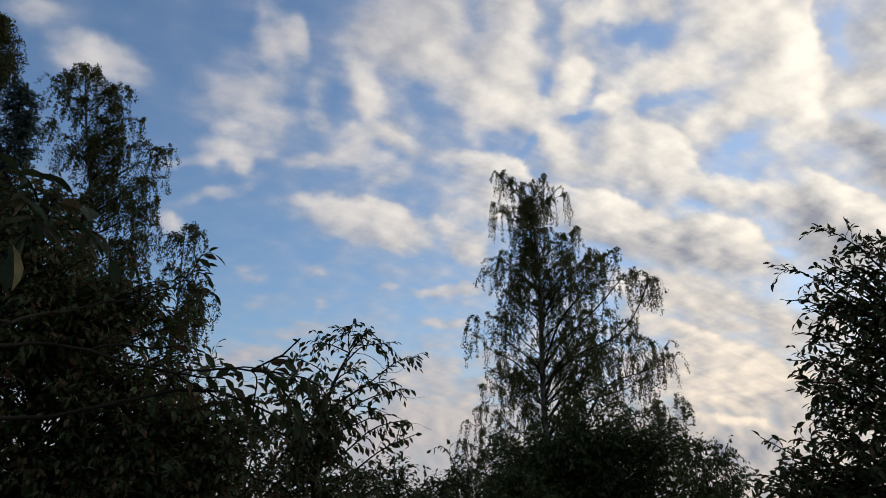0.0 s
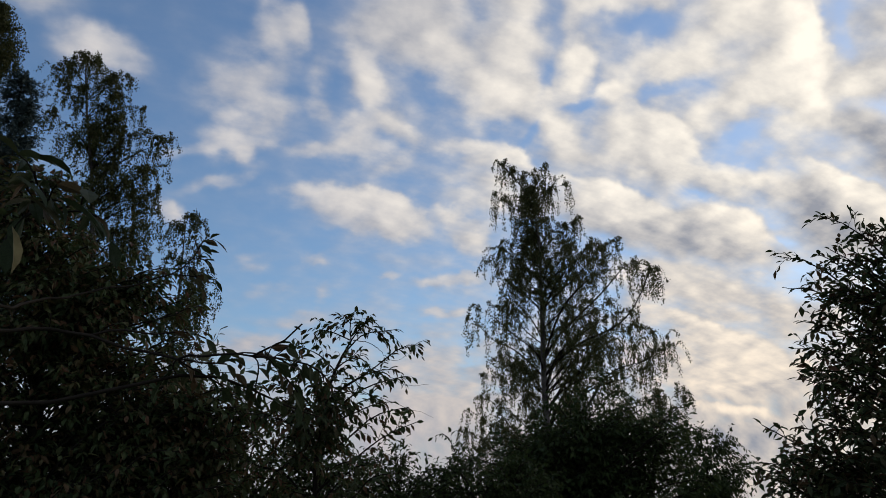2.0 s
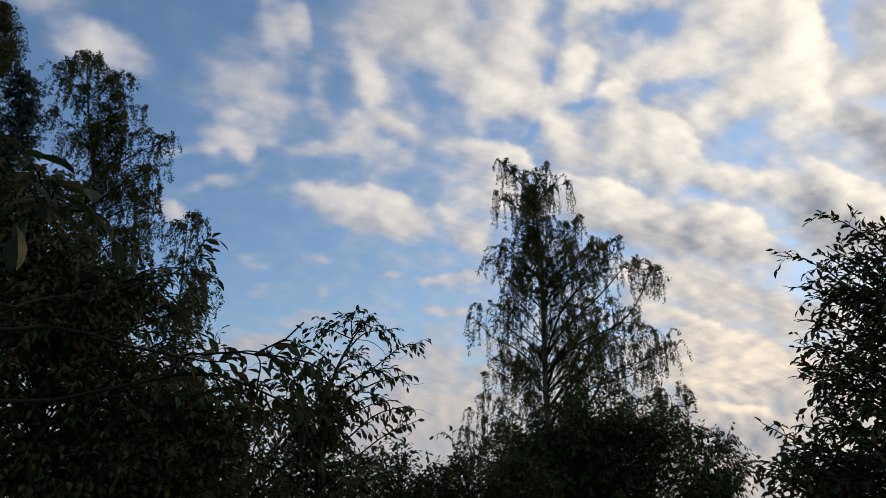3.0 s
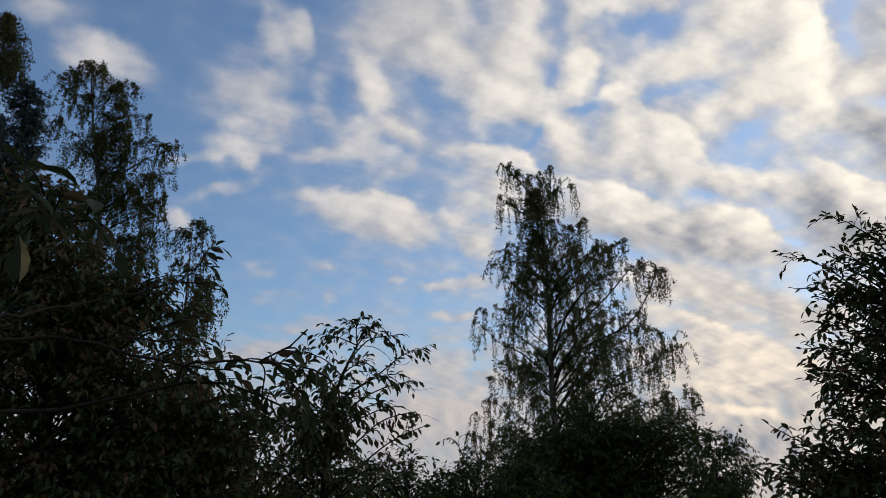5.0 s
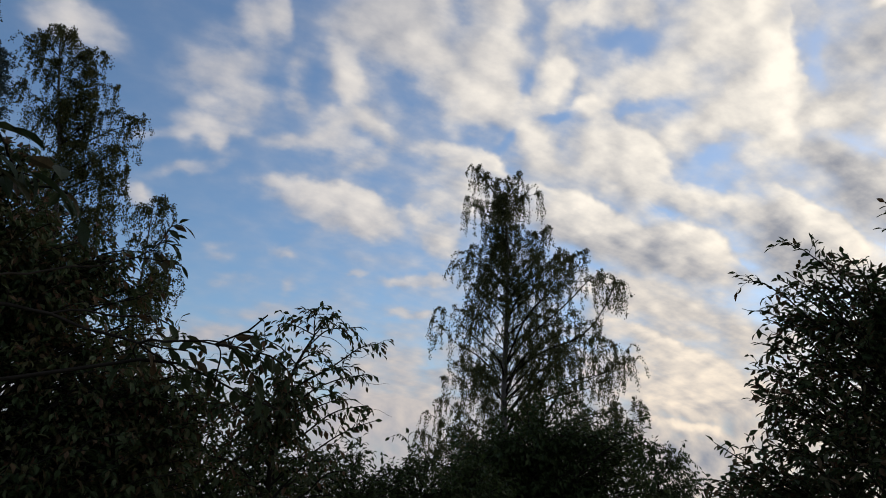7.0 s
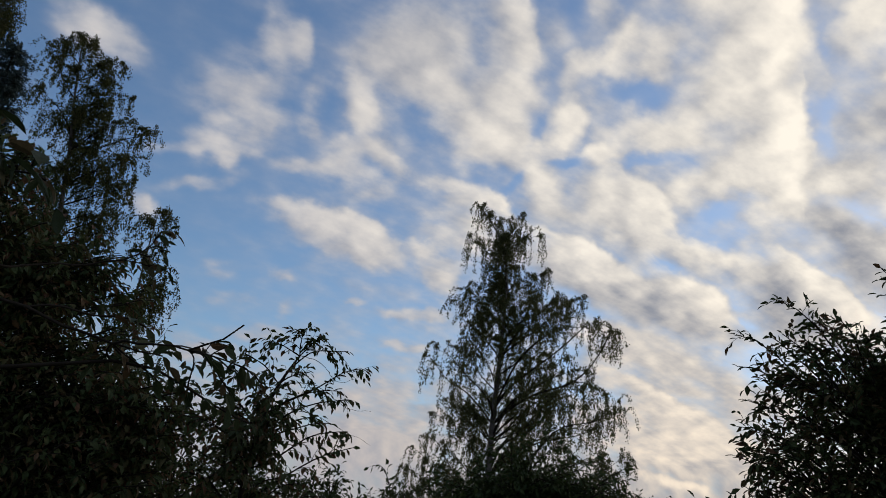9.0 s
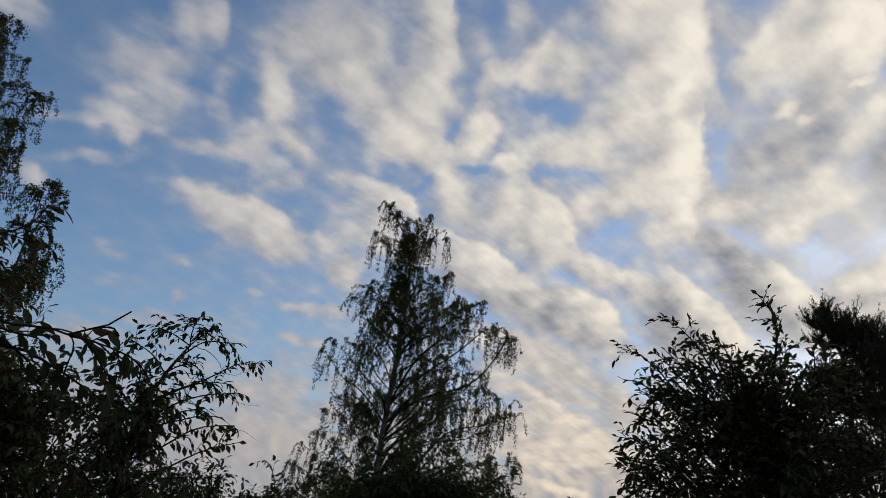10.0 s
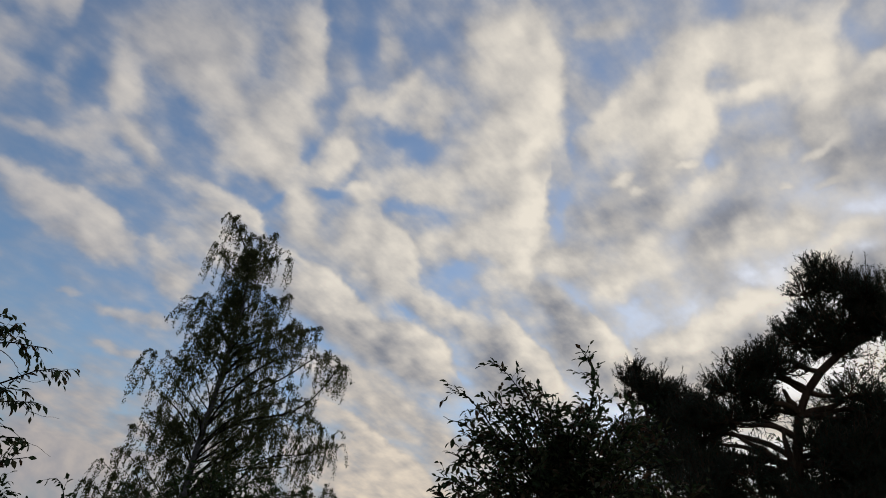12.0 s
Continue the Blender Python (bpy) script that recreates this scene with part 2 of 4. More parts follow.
# the same place on a level cloud layer, so that the fine texture shrinks towards the horizon
reach = link_nodes(sky_tree, "ShaderNodeVectorMath", ((0, flat.outputs[0]), (1, flat.outputs[0])), operation="DOT_PRODUCT").outputs["Value"]
depth = calc(sky_tree, "MAXIMUM", calc(sky_tree, "SUBTRACT", 1.35, calc(sky_tree, "MULTIPLY", reach, 0.65)), 0.85)
level = link_nodes(sky_tree, "ShaderNodeVectorMath", ((0, flat.outputs[0]), ("Scale", calc(sky_tree, "DIVIDE", 2.0, depth))), operation="SCALE")
rolled = link_nodes(sky_tree, "ShaderNodeMapping", (("Vector", level.outputs[0]), ("Rotation", (0, 0, radians(20))), ("Scale", (1.35, 1.0, 1.0))), vector_type="TEXTURE")


def puffiness(towards):
    """Lumps of the cloud layer, at a place shifted towards the sun."""
    at = link_nodes(sky_tree, "ShaderNodeVectorMath", ((0, rolled.outputs[0]), (1, towards)), operation="ADD").outputs[0]
    fine = link_nodes(sky_tree, "ShaderNodeTexNoise", (("Vector", at), ("Scale", 15.0), ("Detail", 5.0), ("Roughness", 0.52)), noise_dimensions="2D")
    puffs = link_nodes(sky_tree, "ShaderNodeTexVoronoi", (("Vector", at), ("Scale", 22.0), ("Smoothness", 0.8), ("Randomness", 1.0)), voronoi_dimensions="2D", feature="SMOOTH_F1")
    return calc(sky_tree, "MULTIPLY_ADD", calc(sky_tree, "SUBTRACT", 0.42, puffs.outputs["Distance"]), 0.5, calc(sky_tree, "MULTIPLY", calc(sky_tree, "SUBTRACT", fine.outputs["Fac"], 0.5), 1.5))


lumps, sunward = puffiness((0.0, 0.0, 0.0)), puffiness((0.016, -0.008, 0.0))
broad = link_nodes(sky_tree, "ShaderNodeTexNoise", (("Vector", flat.outputs[0]), ("Scale", 4.0), ("Detail", 3.0), ("Roughness", 0.5)), noise_dimensions="2D")
low_deck = ramp(sky_tree, axes.outputs[2], 0.29, 0.03, 0.0, 0.7)
# away from the banks a broken sheet goes on over the rest of the sky
beyond = ramp(sky_tree, axes.outputs[1], 0.25, -0.1, 0.0, 0.75)
near_sun = link_nodes(sky_tree, "ShaderNodeVectorMath", ((0, place), (1, (math.sin(SUN_AZ) * math.cos(SUN_EL), math.cos(SUN_AZ) * math.cos(SUN_EL), math.sin(SUN_EL)))), operation="DOT_PRODUCT").outputs["Value"]
veil = calc(sky_tree, "ADD", ramp(sky_tree, near_sun, 0.25, 0.92, 0.08, 0.47), low_deck)
veil = calc(sky_tree, "ADD", veil, calc(sky_tree, "MULTIPLY", calc(sky_tree, "ADD", beyond, 0.16), broad.outputs["Fac"]))
sheet = calc(sky_tree, "MAXIMUM", calc(sky_tree, "ADD", banks.outputs["Amount"], veil), 0.0)
broken = calc(sky_tree, "MULTIPLY_ADD", calc(sky_tree, "MULTIPLY", calc(sky_tree, "MINIMUM", calc(sky_tree, "ADD", sheet, 0.04), 0.7), 1.15), lumps, sheet)
cover = calc(sky_tree, "MULTIPLY_ADD", ramp(sky_tree, broken, 0.0, 0.8), 0.5, calc(sky_tree, "MULTIPLY", ramp(sky_tree, broken, 0.1, 1.3), 0.5))
slope = calc(sky_tree, "MULTIPLY", calc(sky_tree, "SUBTRACT", lumps, sunward), 0.6)
lit = calc(sky_tree, "ADD", ramp(sky_tree, banks.outputs["Light"], 0.0, 1.02), slope, clamp=True)
warmth = ramp(sky_tree, near_sun, 0.3, 0.95)
lowness = ramp(sky_tree, axes.outputs[2], 0.42, 0.08)
shade_colour = blend(sky_tree, warmth, (0.34, 0.37, 0.45), (0.33, 0.345, 0.395))
light_colour = blend(sky_tree, warmth, (0.70, 0.67, 0.66), (1.15, 1.06, 0.92))
light_colour = blend(sky_tree, calc(sky_tree, "MULTIPLY", lowness, 0.8), light_colour, blend(sky_tree, warmth, (0.56, 0.50, 0.49), (1.15, 0.95, 0.72)))
cloud_colour = blend(sky_tree, lit, shade_colour, light_colour)
air = link_nodes(sky_tree, "ShaderNodeTexSky", sky_type="NISHITA", sun_disc=False, sun_elevation=SUN_EL, sun_rotation=SUN_AZ, air_density=1.15, dust_density=1.0, ozone_density=4.2)
clear = link_nodes(sky_tree, "ShaderNodeBackground", (("Color", air.outputs[0]), ("Strength", 0.15)))
clouds = link_nodes(sky_tree, "ShaderNodeBackground", (("Color", cloud_colour), ("Strength", 1.0)))
mixed = link_nodes(sky_tree, "ShaderNodeMixShader", ((0, cover), (1, clear.outputs[0]), (2, clouds.outputs[0])))
sky_out = link_nodes(sky_tree, "ShaderNodeOutputWorld", ((0, mixed.outputs[0]),))

sun = new("sun", bpy.data.lights.new("sun", "SUN"))
sun.data.energy, sun.data.angle, sun.data.color = 0.6, radians(12), (1.0, 0.86, 0.68)
sun.matrix_basis = look((0, 0, 30), (-30 * math.sin(SUN_AZ), -30 * math.cos(SUN_AZ), 30 - 30 * math.tan(SUN_EL)))

# ---------------------------------------------------------------- materials


def material(name):
    m = bpy.data.materials.new(name)
    m.use_nodes = True
    t = m.node_tree
    return m, t, t.nodes["Principled BSDF"], t.nodes["Material Output"]


def leaf_material(name, colours, whole=False, through_light=0.26):
    """Leaves that differ one from another; whole: each leaf is an object of its own."""
    m, t, shader, out = material(name)
    if whole:
        pick = link_nodes(t, "ShaderNodeObjectInfo").outputs["Random"]
    else:
        pick = link_nodes(t, "ShaderNodeNewGeometry").outputs["Random Per Island"]
    steps = link_nodes(t, "ShaderNodeValToRGB", ((0, pick),))
    bar = steps.color_ramp
    for n, c in enumerate(colours):
        stop = bar.elements[n] if n < 2 else bar.elements.new(1.0)
        stop.position, stop.color = n / max(1, len(colours) - 1), (*c, 1)
    coords = link_nodes(t, "ShaderNodeTexCoord").outputs["Object"]
    blotch = link_nodes(t, "ShaderNodeTexNoise", (("Vector", coords), ("Scale", 40.0), ("Detail", 3.0)))
    tone = link_nodes(t, "ShaderNodeHueSaturation", (("Color", steps.outputs[0]), ("Value", ramp(t, blotch.outputs["Fac"], 0.25, 0.75, 0.7, 1.25))))
    t.links.new(tone.outputs[0], shader.inputs["Base Color"])
    shader.inputs["Roughness"].default_value = 0.55
    shader.inputs["Specular IOR Level"].default_value = 0.12
    thin = link_nodes(t, "ShaderNodeBsdfTranslucent", (("Color", tone.outputs[0]),))
    both = link_nodes(t, "ShaderNodeMixShader", ((0, through_light), (1, shader.outputs[0]), (2, thin.outputs[0])))
    t.links.new(both.outputs[0], out.inputs[0])
    return m


def bark_material(name, dark, light, scale, grain=(1, 1, 0.25)):
    m, t, shader, out = material(name)
    coords = link_nodes(t, "ShaderNodeTexCoord").outputs["Object"]
    stretched = link_nodes(t, "ShaderNodeMapping", (("Vector", coords), ("Scale", grain)))
    rough = link_nodes(t, "ShaderNodeTexNoise", (("Vector", stretched.outputs[0]), ("Scale", scale), ("Detail", 6.0), ("Roughness", 0.65)))
    patch = link_nodes(t, "ShaderNodeTexNoise", (("Vector", coords), ("Scale", scale * 0.2), ("Detail", 2.0)))
    fac = calc(t, "MULTIPLY_ADD", ramp(t, patch.outputs["Fac"], 0.35, 0.65), 0.5, calc(t, "MULTIPLY", ramp(t, rough.outputs["Fac"], 0.35, 0.7), 0.5))
    t.links.new(blend(t, fac, dark, light), shader.inputs["Base Color"])
    shader.inputs["Roughness"].default_value = 0.9
    shader.inputs["Specular IOR Level"].default_value = 0.06
    bump = link_nodes(t, "ShaderNodeBump", (("Height", rough.outputs["Fac"]), ("Strength", 0.6), ("Distance", 0.01)))
    t.links.new(bump.outputs[0], shader.inputs["Normal"])
    return m


BIRCH_LEAF = leaf_material("birch_leaf", [(0.037, 0.047, 0.016), (0.054, 0.061, 0.02), (0.066, 0.073, 0.024), (0.085, 0.073, 0.025)])
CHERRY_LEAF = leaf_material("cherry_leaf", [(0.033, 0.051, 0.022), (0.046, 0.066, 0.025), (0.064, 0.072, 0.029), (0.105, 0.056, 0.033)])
# the cherry leaf again, darker: shade on the nearest leaves put into the colour
CHERRY_LEAF_SINGLE_SHADED = leaf_material("cherry_leaf_single_shaded", [(0.024, 0.036, 0.016), (0.035, 0.049, 0.021), (0.049, 0.053, 0.024), (0.081, 0.046, 0.024)], whole=True)
SHRUB_LEAF = leaf_material("shrub_leaf", [(0.022, 0.039, 0.013), (0.033, 0.051, 0.015), (0.045, 0.060, 0.019)])
YELLOW_LEAF = leaf_material("yellow_leaf", [(0.15, 0.13, 0.06), (0.17, 0.15, 0.07)], whole=True)
NEEDLE = leaf_material("pine_needle", [(0.016, 0.026, 0.016), (0.024, 0.036, 0.020), (0.032, 0.040, 0.020)], through_light=0.05)
SPRUCE_NEEDLE = leaf_material("spruce_needle", [(0.018, 0.034, 0.034), (0.028, 0.046, 0.046), (0.036, 0.056, 0.054)], through_light=0.05)
BIRCH_BARK = bark_material("birch_bark", (0.03, 0.027, 0.024), (0.15, 0.14, 0.13), 14, (1, 1, 2.5))
DARK_BARK = bark_material("dark_bark", (0.014, 0.012, 0.010), (0.030, 0.025, 0.020), 30)
PINE_BARK = bark_material("pine_bark", (0.03, 0.02, 0.014), (0.10, 0.06, 0.036), 18)


def ground_material():
    m, t, shader, out = material("meadow_grass")
    coords = link_nodes(t, "ShaderNodeTexCoord").outputs["Object"]
    blades = link_nodes(t, "ShaderNodeTexNoise", (("Vector", coords), ("Scale", 30.0), ("Detail", 5.0)))
    patches = link_nodes(t, "ShaderNodeTexNoise", (("Vector", coords), ("Scale", 0.35), ("Detail", 4.0)))
    fac = calc(t, "MULTIPLY_ADD", blades.outputs["Fac"], 0.5, calc(t, "MULTIPLY", patches.outputs["Fac"], 0.5))
    t.links.new(blend(t, ramp(t, fac, 0.3, 0.7), (0.030, 0.045, 0.018), (0.085, 0.095, 0.035)), shader.inputs["Base Color"])
    shader.inputs["Roughness"].default_value = 0.95
    bump = link_nodes(t, "ShaderNodeBump", (("Height", blades.outputs["Fac"]), ("Strength", 0.8), ("Distance", 0.03)))
    t.links.new(bump.outputs[0], shader.inputs["Normal"])
    return m


# ---------------------------------------------------------------- ground
def build_ground():
    bm = bmesh.new()
    rings, spokes = [0, 4, 8, 14, 22, 35, 60, 120, 300, 800, 2500], 48
    centre = bm.verts.new((0, 0, 0))
    last = None
    for r in rings[1:]:
        row = []
        for k in range(spokes):
            a = 2 * math.pi * k / spokes
            x, y = r * math.cos(a), r * math.sin(a)
            row.append(bm.verts.new((x, y, 0.05 * noise.noise((x * 0.2, y * 0.2, 0)) if r < 100 else 0.0)))
        for k in range(spokes):
            n = (k + 1) % spokes
            bm.faces.new((centre, row[k], row[n]) if last is None else (last[k], row[k], row[n], last[n]))
        last = row
    data = bpy.data.meshes.new("ground")
    bm.to_mesh(data)
    bm.free()
    data.materials.append(ground_material())
    return tagged(new("ground", data), "rough grass ground under the garden trees", "ground", kind="structure")


build_ground()

# ---------------------------------------------------------------- growing trees
UP = np.array((0.0, 0.0, 1.0))


def unit(v):
    return v / (np.linalg.norm(v) + 1e-9)


class Buffer:
    """Tubes gathered into one mesh."""

    def __init__(self):
        self.verts, self.faces, self.size = [], [], 0

    def tube(self, pts, radii, sides):
        pts = np.asarray(pts, float)
        first, count = self.size, len(pts)
        ahead = np.empty_like(pts)
        ahead[1:-1] = pts[2:] - pts[:-2]
        ahead[0], ahead[-1] = pts[1] - pts[0], pts[-1] - pts[-2]
        ahead /= np.linalg.norm(ahead, axis=1)[:, None] + 1e-9
        across = np.cross(ahead, np.where(np.abs(ahead[:, 2:]) > 0.9, (0.31, 0.87, 0.38), UP))
        across /= np.linalg.norm(across, axis=1)[:, None] + 1e-9
        other = np.cross(ahead, across)
        a = 2 * math.pi * np.arange(sides) / sides
        ring = np.cos(a)[None, :, None] * across[:, None] + np.sin(a)[None, :, None] * other[:, None]
        self.verts.append((pts[:, None] + np.asarray(radii)[:, None, None] * ring).reshape(-1, 3))
        k = np.arange(sides)
        low = (first + np.arange(count - 1)[:, None] * sides + k[None]).ravel()
        high = (first + np.arange(count - 1)[:, None] * sides + (k[None] + 1) % sides).ravel()
        self.faces += np.stack([low, high, high + sides, low + sides], 1).tolist()
        self.faces.append(list(range(first + (count - 1) * sides, first + count * sides)))
        self.size += count * sides

    def into(self, name, mat, parent, label="", kind=""):
        return part(name, np.concatenate(self.verts), self.faces, mat, parent, label, kind)


def part(name, verts, faces, mat, parent, label="", kind="", smooth=True):
    """One mesh object under a thing; its places are given in the world."""
    data = bpy.data.meshes.new(name)
    data.from_pydata((np.asarray(verts) - np.array(parent.location)).tolist(), [], faces)
    if smooth:
        data.polygons.foreach_set("use_smooth", [True] * len(data.polygons))
    data.materials.append(mat)
    ob = new(name, data)
    ob.parent = parent
    return tagged(ob, label, kind=kind)


def curve(rng, a, b, arch=0.12, wander=0.03, count=9):
    """Points of a branch from a to b, bowed upwards by arch times its length."""
    a, b = np.asarray(a, float), np.asarray(b, float)
    far = np.linalg.norm(b - a)
    s = np.linspace(0, 1, count)[:, None]
    pts = a + (b - a) * s + UP * (arch * far * 4 * s * (1 - s))
    for k in (1, 2, 3):
        pts = pts + np.sin(math.pi * k * s) * rng.normal(0, wander * far / k, 3)
    return pts


def along(pts, s):
    f = min(max(s, 0), 0.9999) * (len(pts) - 1)
    n = int(f)
    return pts[n] + (pts[n + 1] - pts[n]) * (f - n), unit(pts[n + 1] - pts[n])


# leaf outlines: (along, across, up) for each corner, for a leaf of length 1 and half width 1
LEAF_FINE = (np.array([(0, 0, 0), (0.22, 0, -0.01), (0.5, 0, -0.03), (0.78, 0, -0.09), (1, 0, -0.17), (0.2, 0.62, 0.05), (0.48, 1, 0.05), (0.76, 0.66, -0.03),
                       (0.2, -0.62, 0.05), (0.48, -1, 0.05), (0.76, -0.66, -0.03)], float),
             [(0, 1, 5), (1, 2, 6, 5), (2, 3, 7, 6), (3, 4, 7), (0, 8, 1), (1, 8, 9, 2), (2, 9, 10, 3), (3, 10, 4)])
LEAF_MID = (np.array([(0, 0, 0), (0.5, 0, -0.03), (1, 0, -0.14), (0.42, 1, 0.06), (0.42, -1, 0.06), (0.76, 0.6, 0), (0.76, -0.6, 0)], float),
            [(0, 1, 3), (1, 2, 5, 3), (0, 4, 1), (1, 4, 6, 2)])
LEAF_FAR = (np.array([(0, 0, 0), (0.45, 1, 0.05), (1, 0, -0.05), (0.45, -1, 0.05)], float), [(0, 3, 2, 1)])


class Leaves:
    """Leaves as base, direction, normal, length and half width."""

    def __init__(self):
        self.blocks = []

    def add_many(self, base, way, normal, length, half):
        self.blocks.append(np.column_stack((base, way, normal, length, half)))

    def frames(self):
        r = np.concatenate(self.blocks)
        base, way, nor = r[:, 0:3], r[:, 3:6], r[:, 6:9]
        way = way / np.linalg.norm(way, axis=1)[:, None]
        side = np.cross(nor, way)
        side /= np.linalg.norm(side, axis=1)[:, None] + 1e-9
        return base, way, side, np.cross(way, side), r[:, 9], r[:, 10]

    def mesh(self, outline, keep=None):
        corners, polys = outline
        base, way, side, up, length, half = self.frames()
        if keep is not None:
            base, way, side, up, length, half = (v[keep] for v in (base, way, side, up, length, half))
        verts = (base[:, None] + corners[None, :, 0:1] * (way * length[:, None])[:, None] + corners[None, :, 1:2] * (side * half[:, None])[:, None]
                 + corners[None, :, 2:3] * (up * length[:, None])[:, None]).reshape(-1, 3)
        k = len(corners)
        faces = [tuple(c + n * k for c in p) for n in range(len(base)) for p in polys]
        return verts, faces


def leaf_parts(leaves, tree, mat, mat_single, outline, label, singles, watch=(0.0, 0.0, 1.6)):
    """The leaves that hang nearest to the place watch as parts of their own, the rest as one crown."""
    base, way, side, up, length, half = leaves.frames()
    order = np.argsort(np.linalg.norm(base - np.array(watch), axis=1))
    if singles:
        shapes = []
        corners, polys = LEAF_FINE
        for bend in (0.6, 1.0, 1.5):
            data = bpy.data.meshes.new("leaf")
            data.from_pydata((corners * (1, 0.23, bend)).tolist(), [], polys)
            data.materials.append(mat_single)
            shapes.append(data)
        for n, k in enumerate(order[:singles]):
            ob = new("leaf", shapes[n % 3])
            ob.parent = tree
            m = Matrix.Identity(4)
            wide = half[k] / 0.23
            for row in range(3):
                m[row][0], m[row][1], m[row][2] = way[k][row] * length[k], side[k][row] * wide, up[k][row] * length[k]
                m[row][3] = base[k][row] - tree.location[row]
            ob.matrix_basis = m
    verts, faces = leaves.mesh(outline, order[singles:])
    part("crown", verts, faces, mat, tree, label, "stuff", smooth=False)


def tree_root(name, at, label, group=""):
    root = new(name)
    root.location = (at[0], at[1], 0.0)
    root.empty_display_size = 0.3
    return tagged(root, label, "tree" if "shrub" not in name else "shrub", group)


def trunk_part(root, rng, spine, r0, r1, mat, sides=9):
    """A trunk through the points of spine, from the ground up, with a flared foot."""
    spine = np.array(spine, float)
    span = np.r_[0, np.cumsum(np.linalg.norm(np.diff(spine, axis=0), axis=1))]
    s = np.linspace(0, span[-1], 26)
    pts = np.stack([np.interp(s, span, spine[:, k]) for k in range(3)], 1)
    pts[1:-1] = (pts[:-2] + 2 * pts[1:-1] + pts[2:]) / 4
    pts += np.stack([np.interp(s, np.linspace(0, span[-1], 9), rng.normal(0, r0 * 0.25, 9)) * (s > 0) for _ in range(3)], 1) * (1, 1, 0)
    radii = r0 + (r1 - r0) * (s / span[-1]) + 0.35 * r0 * np.exp(-s / (2.5 * r0 + 0.05))
    b = Buffer()
    b.tube(pts, radii, sides)
    b.into("trunk", mat, root)
    return pts, radii


def start_on(pts, radii, end, rise, pull=0.15):
    """The place on a trunk from which a limb to end springs: lower by rise for each metre across."""
    across = np.hypot(*(pts[:, :2] - np.asarray(end)[:2]).T)
    k = int(np.argmin(np.abs(pts[:, 2] - (end[2] - rise * across)) + pull * across))
    k = max(k, 2)
    return pts[k], radii[k]


def in_lobe(rng, centre, half):
    d = unit(rng.normal(0, 1, 3)) * rng.uniform(0.25, 1) ** 0.5
    return np.array(centre) + d * np.array(half)


def leafy_twig(rng, leaves, buf, pts, radius, spacing, length, droop, bare=0.15):
    """A twig with leaves set alternately along it, and one at its tip."""
    buf.tube(pts, np.linspace(radius, radius * 0.4, len(pts)), 3)
    far = float(np.linalg.norm(np.diff(pts, axis=0), axis=1).sum())
    count = max(2, int(far * (1 - bare) / spacing))
    n = np.arange(count + 1)
    f = (bare + (1 - bare) * n / count).clip(0, 0.9999) * (len(pts) - 1)
    k = f.astype(int)
    step = pts[k + 1] - pts[k]
    base, way = pts[k] + step * (f - k)[:, None], step / (np.linalg.norm(step, axis=1)[:, None] + 1e-9)
    side = np.cross(way, UP) + rng.normal(0, 0.45, (count + 1, 3))
    side *= (np.where(n % 2, 1.0, -1.0) * np.where(n == count, 0.2, 1.0) / (np.linalg.norm(side, axis=1) + 1e-9))[:, None]
    to = 0.75 * way + 0.75 * side - droop * UP * rng.uniform(0.3, 1.5, (count + 1, 1)) + rng.normal(0, 0.22, (count + 1, 3))
    size = length * rng.uniform(0.65, 1.15, count + 1)
    leaves.add_many(base, to, UP + rng.normal(0, 0.5, (count + 1, 3)) + 0.3 * side, size, size * rng.uniform(0.18, 0.26, count + 1))


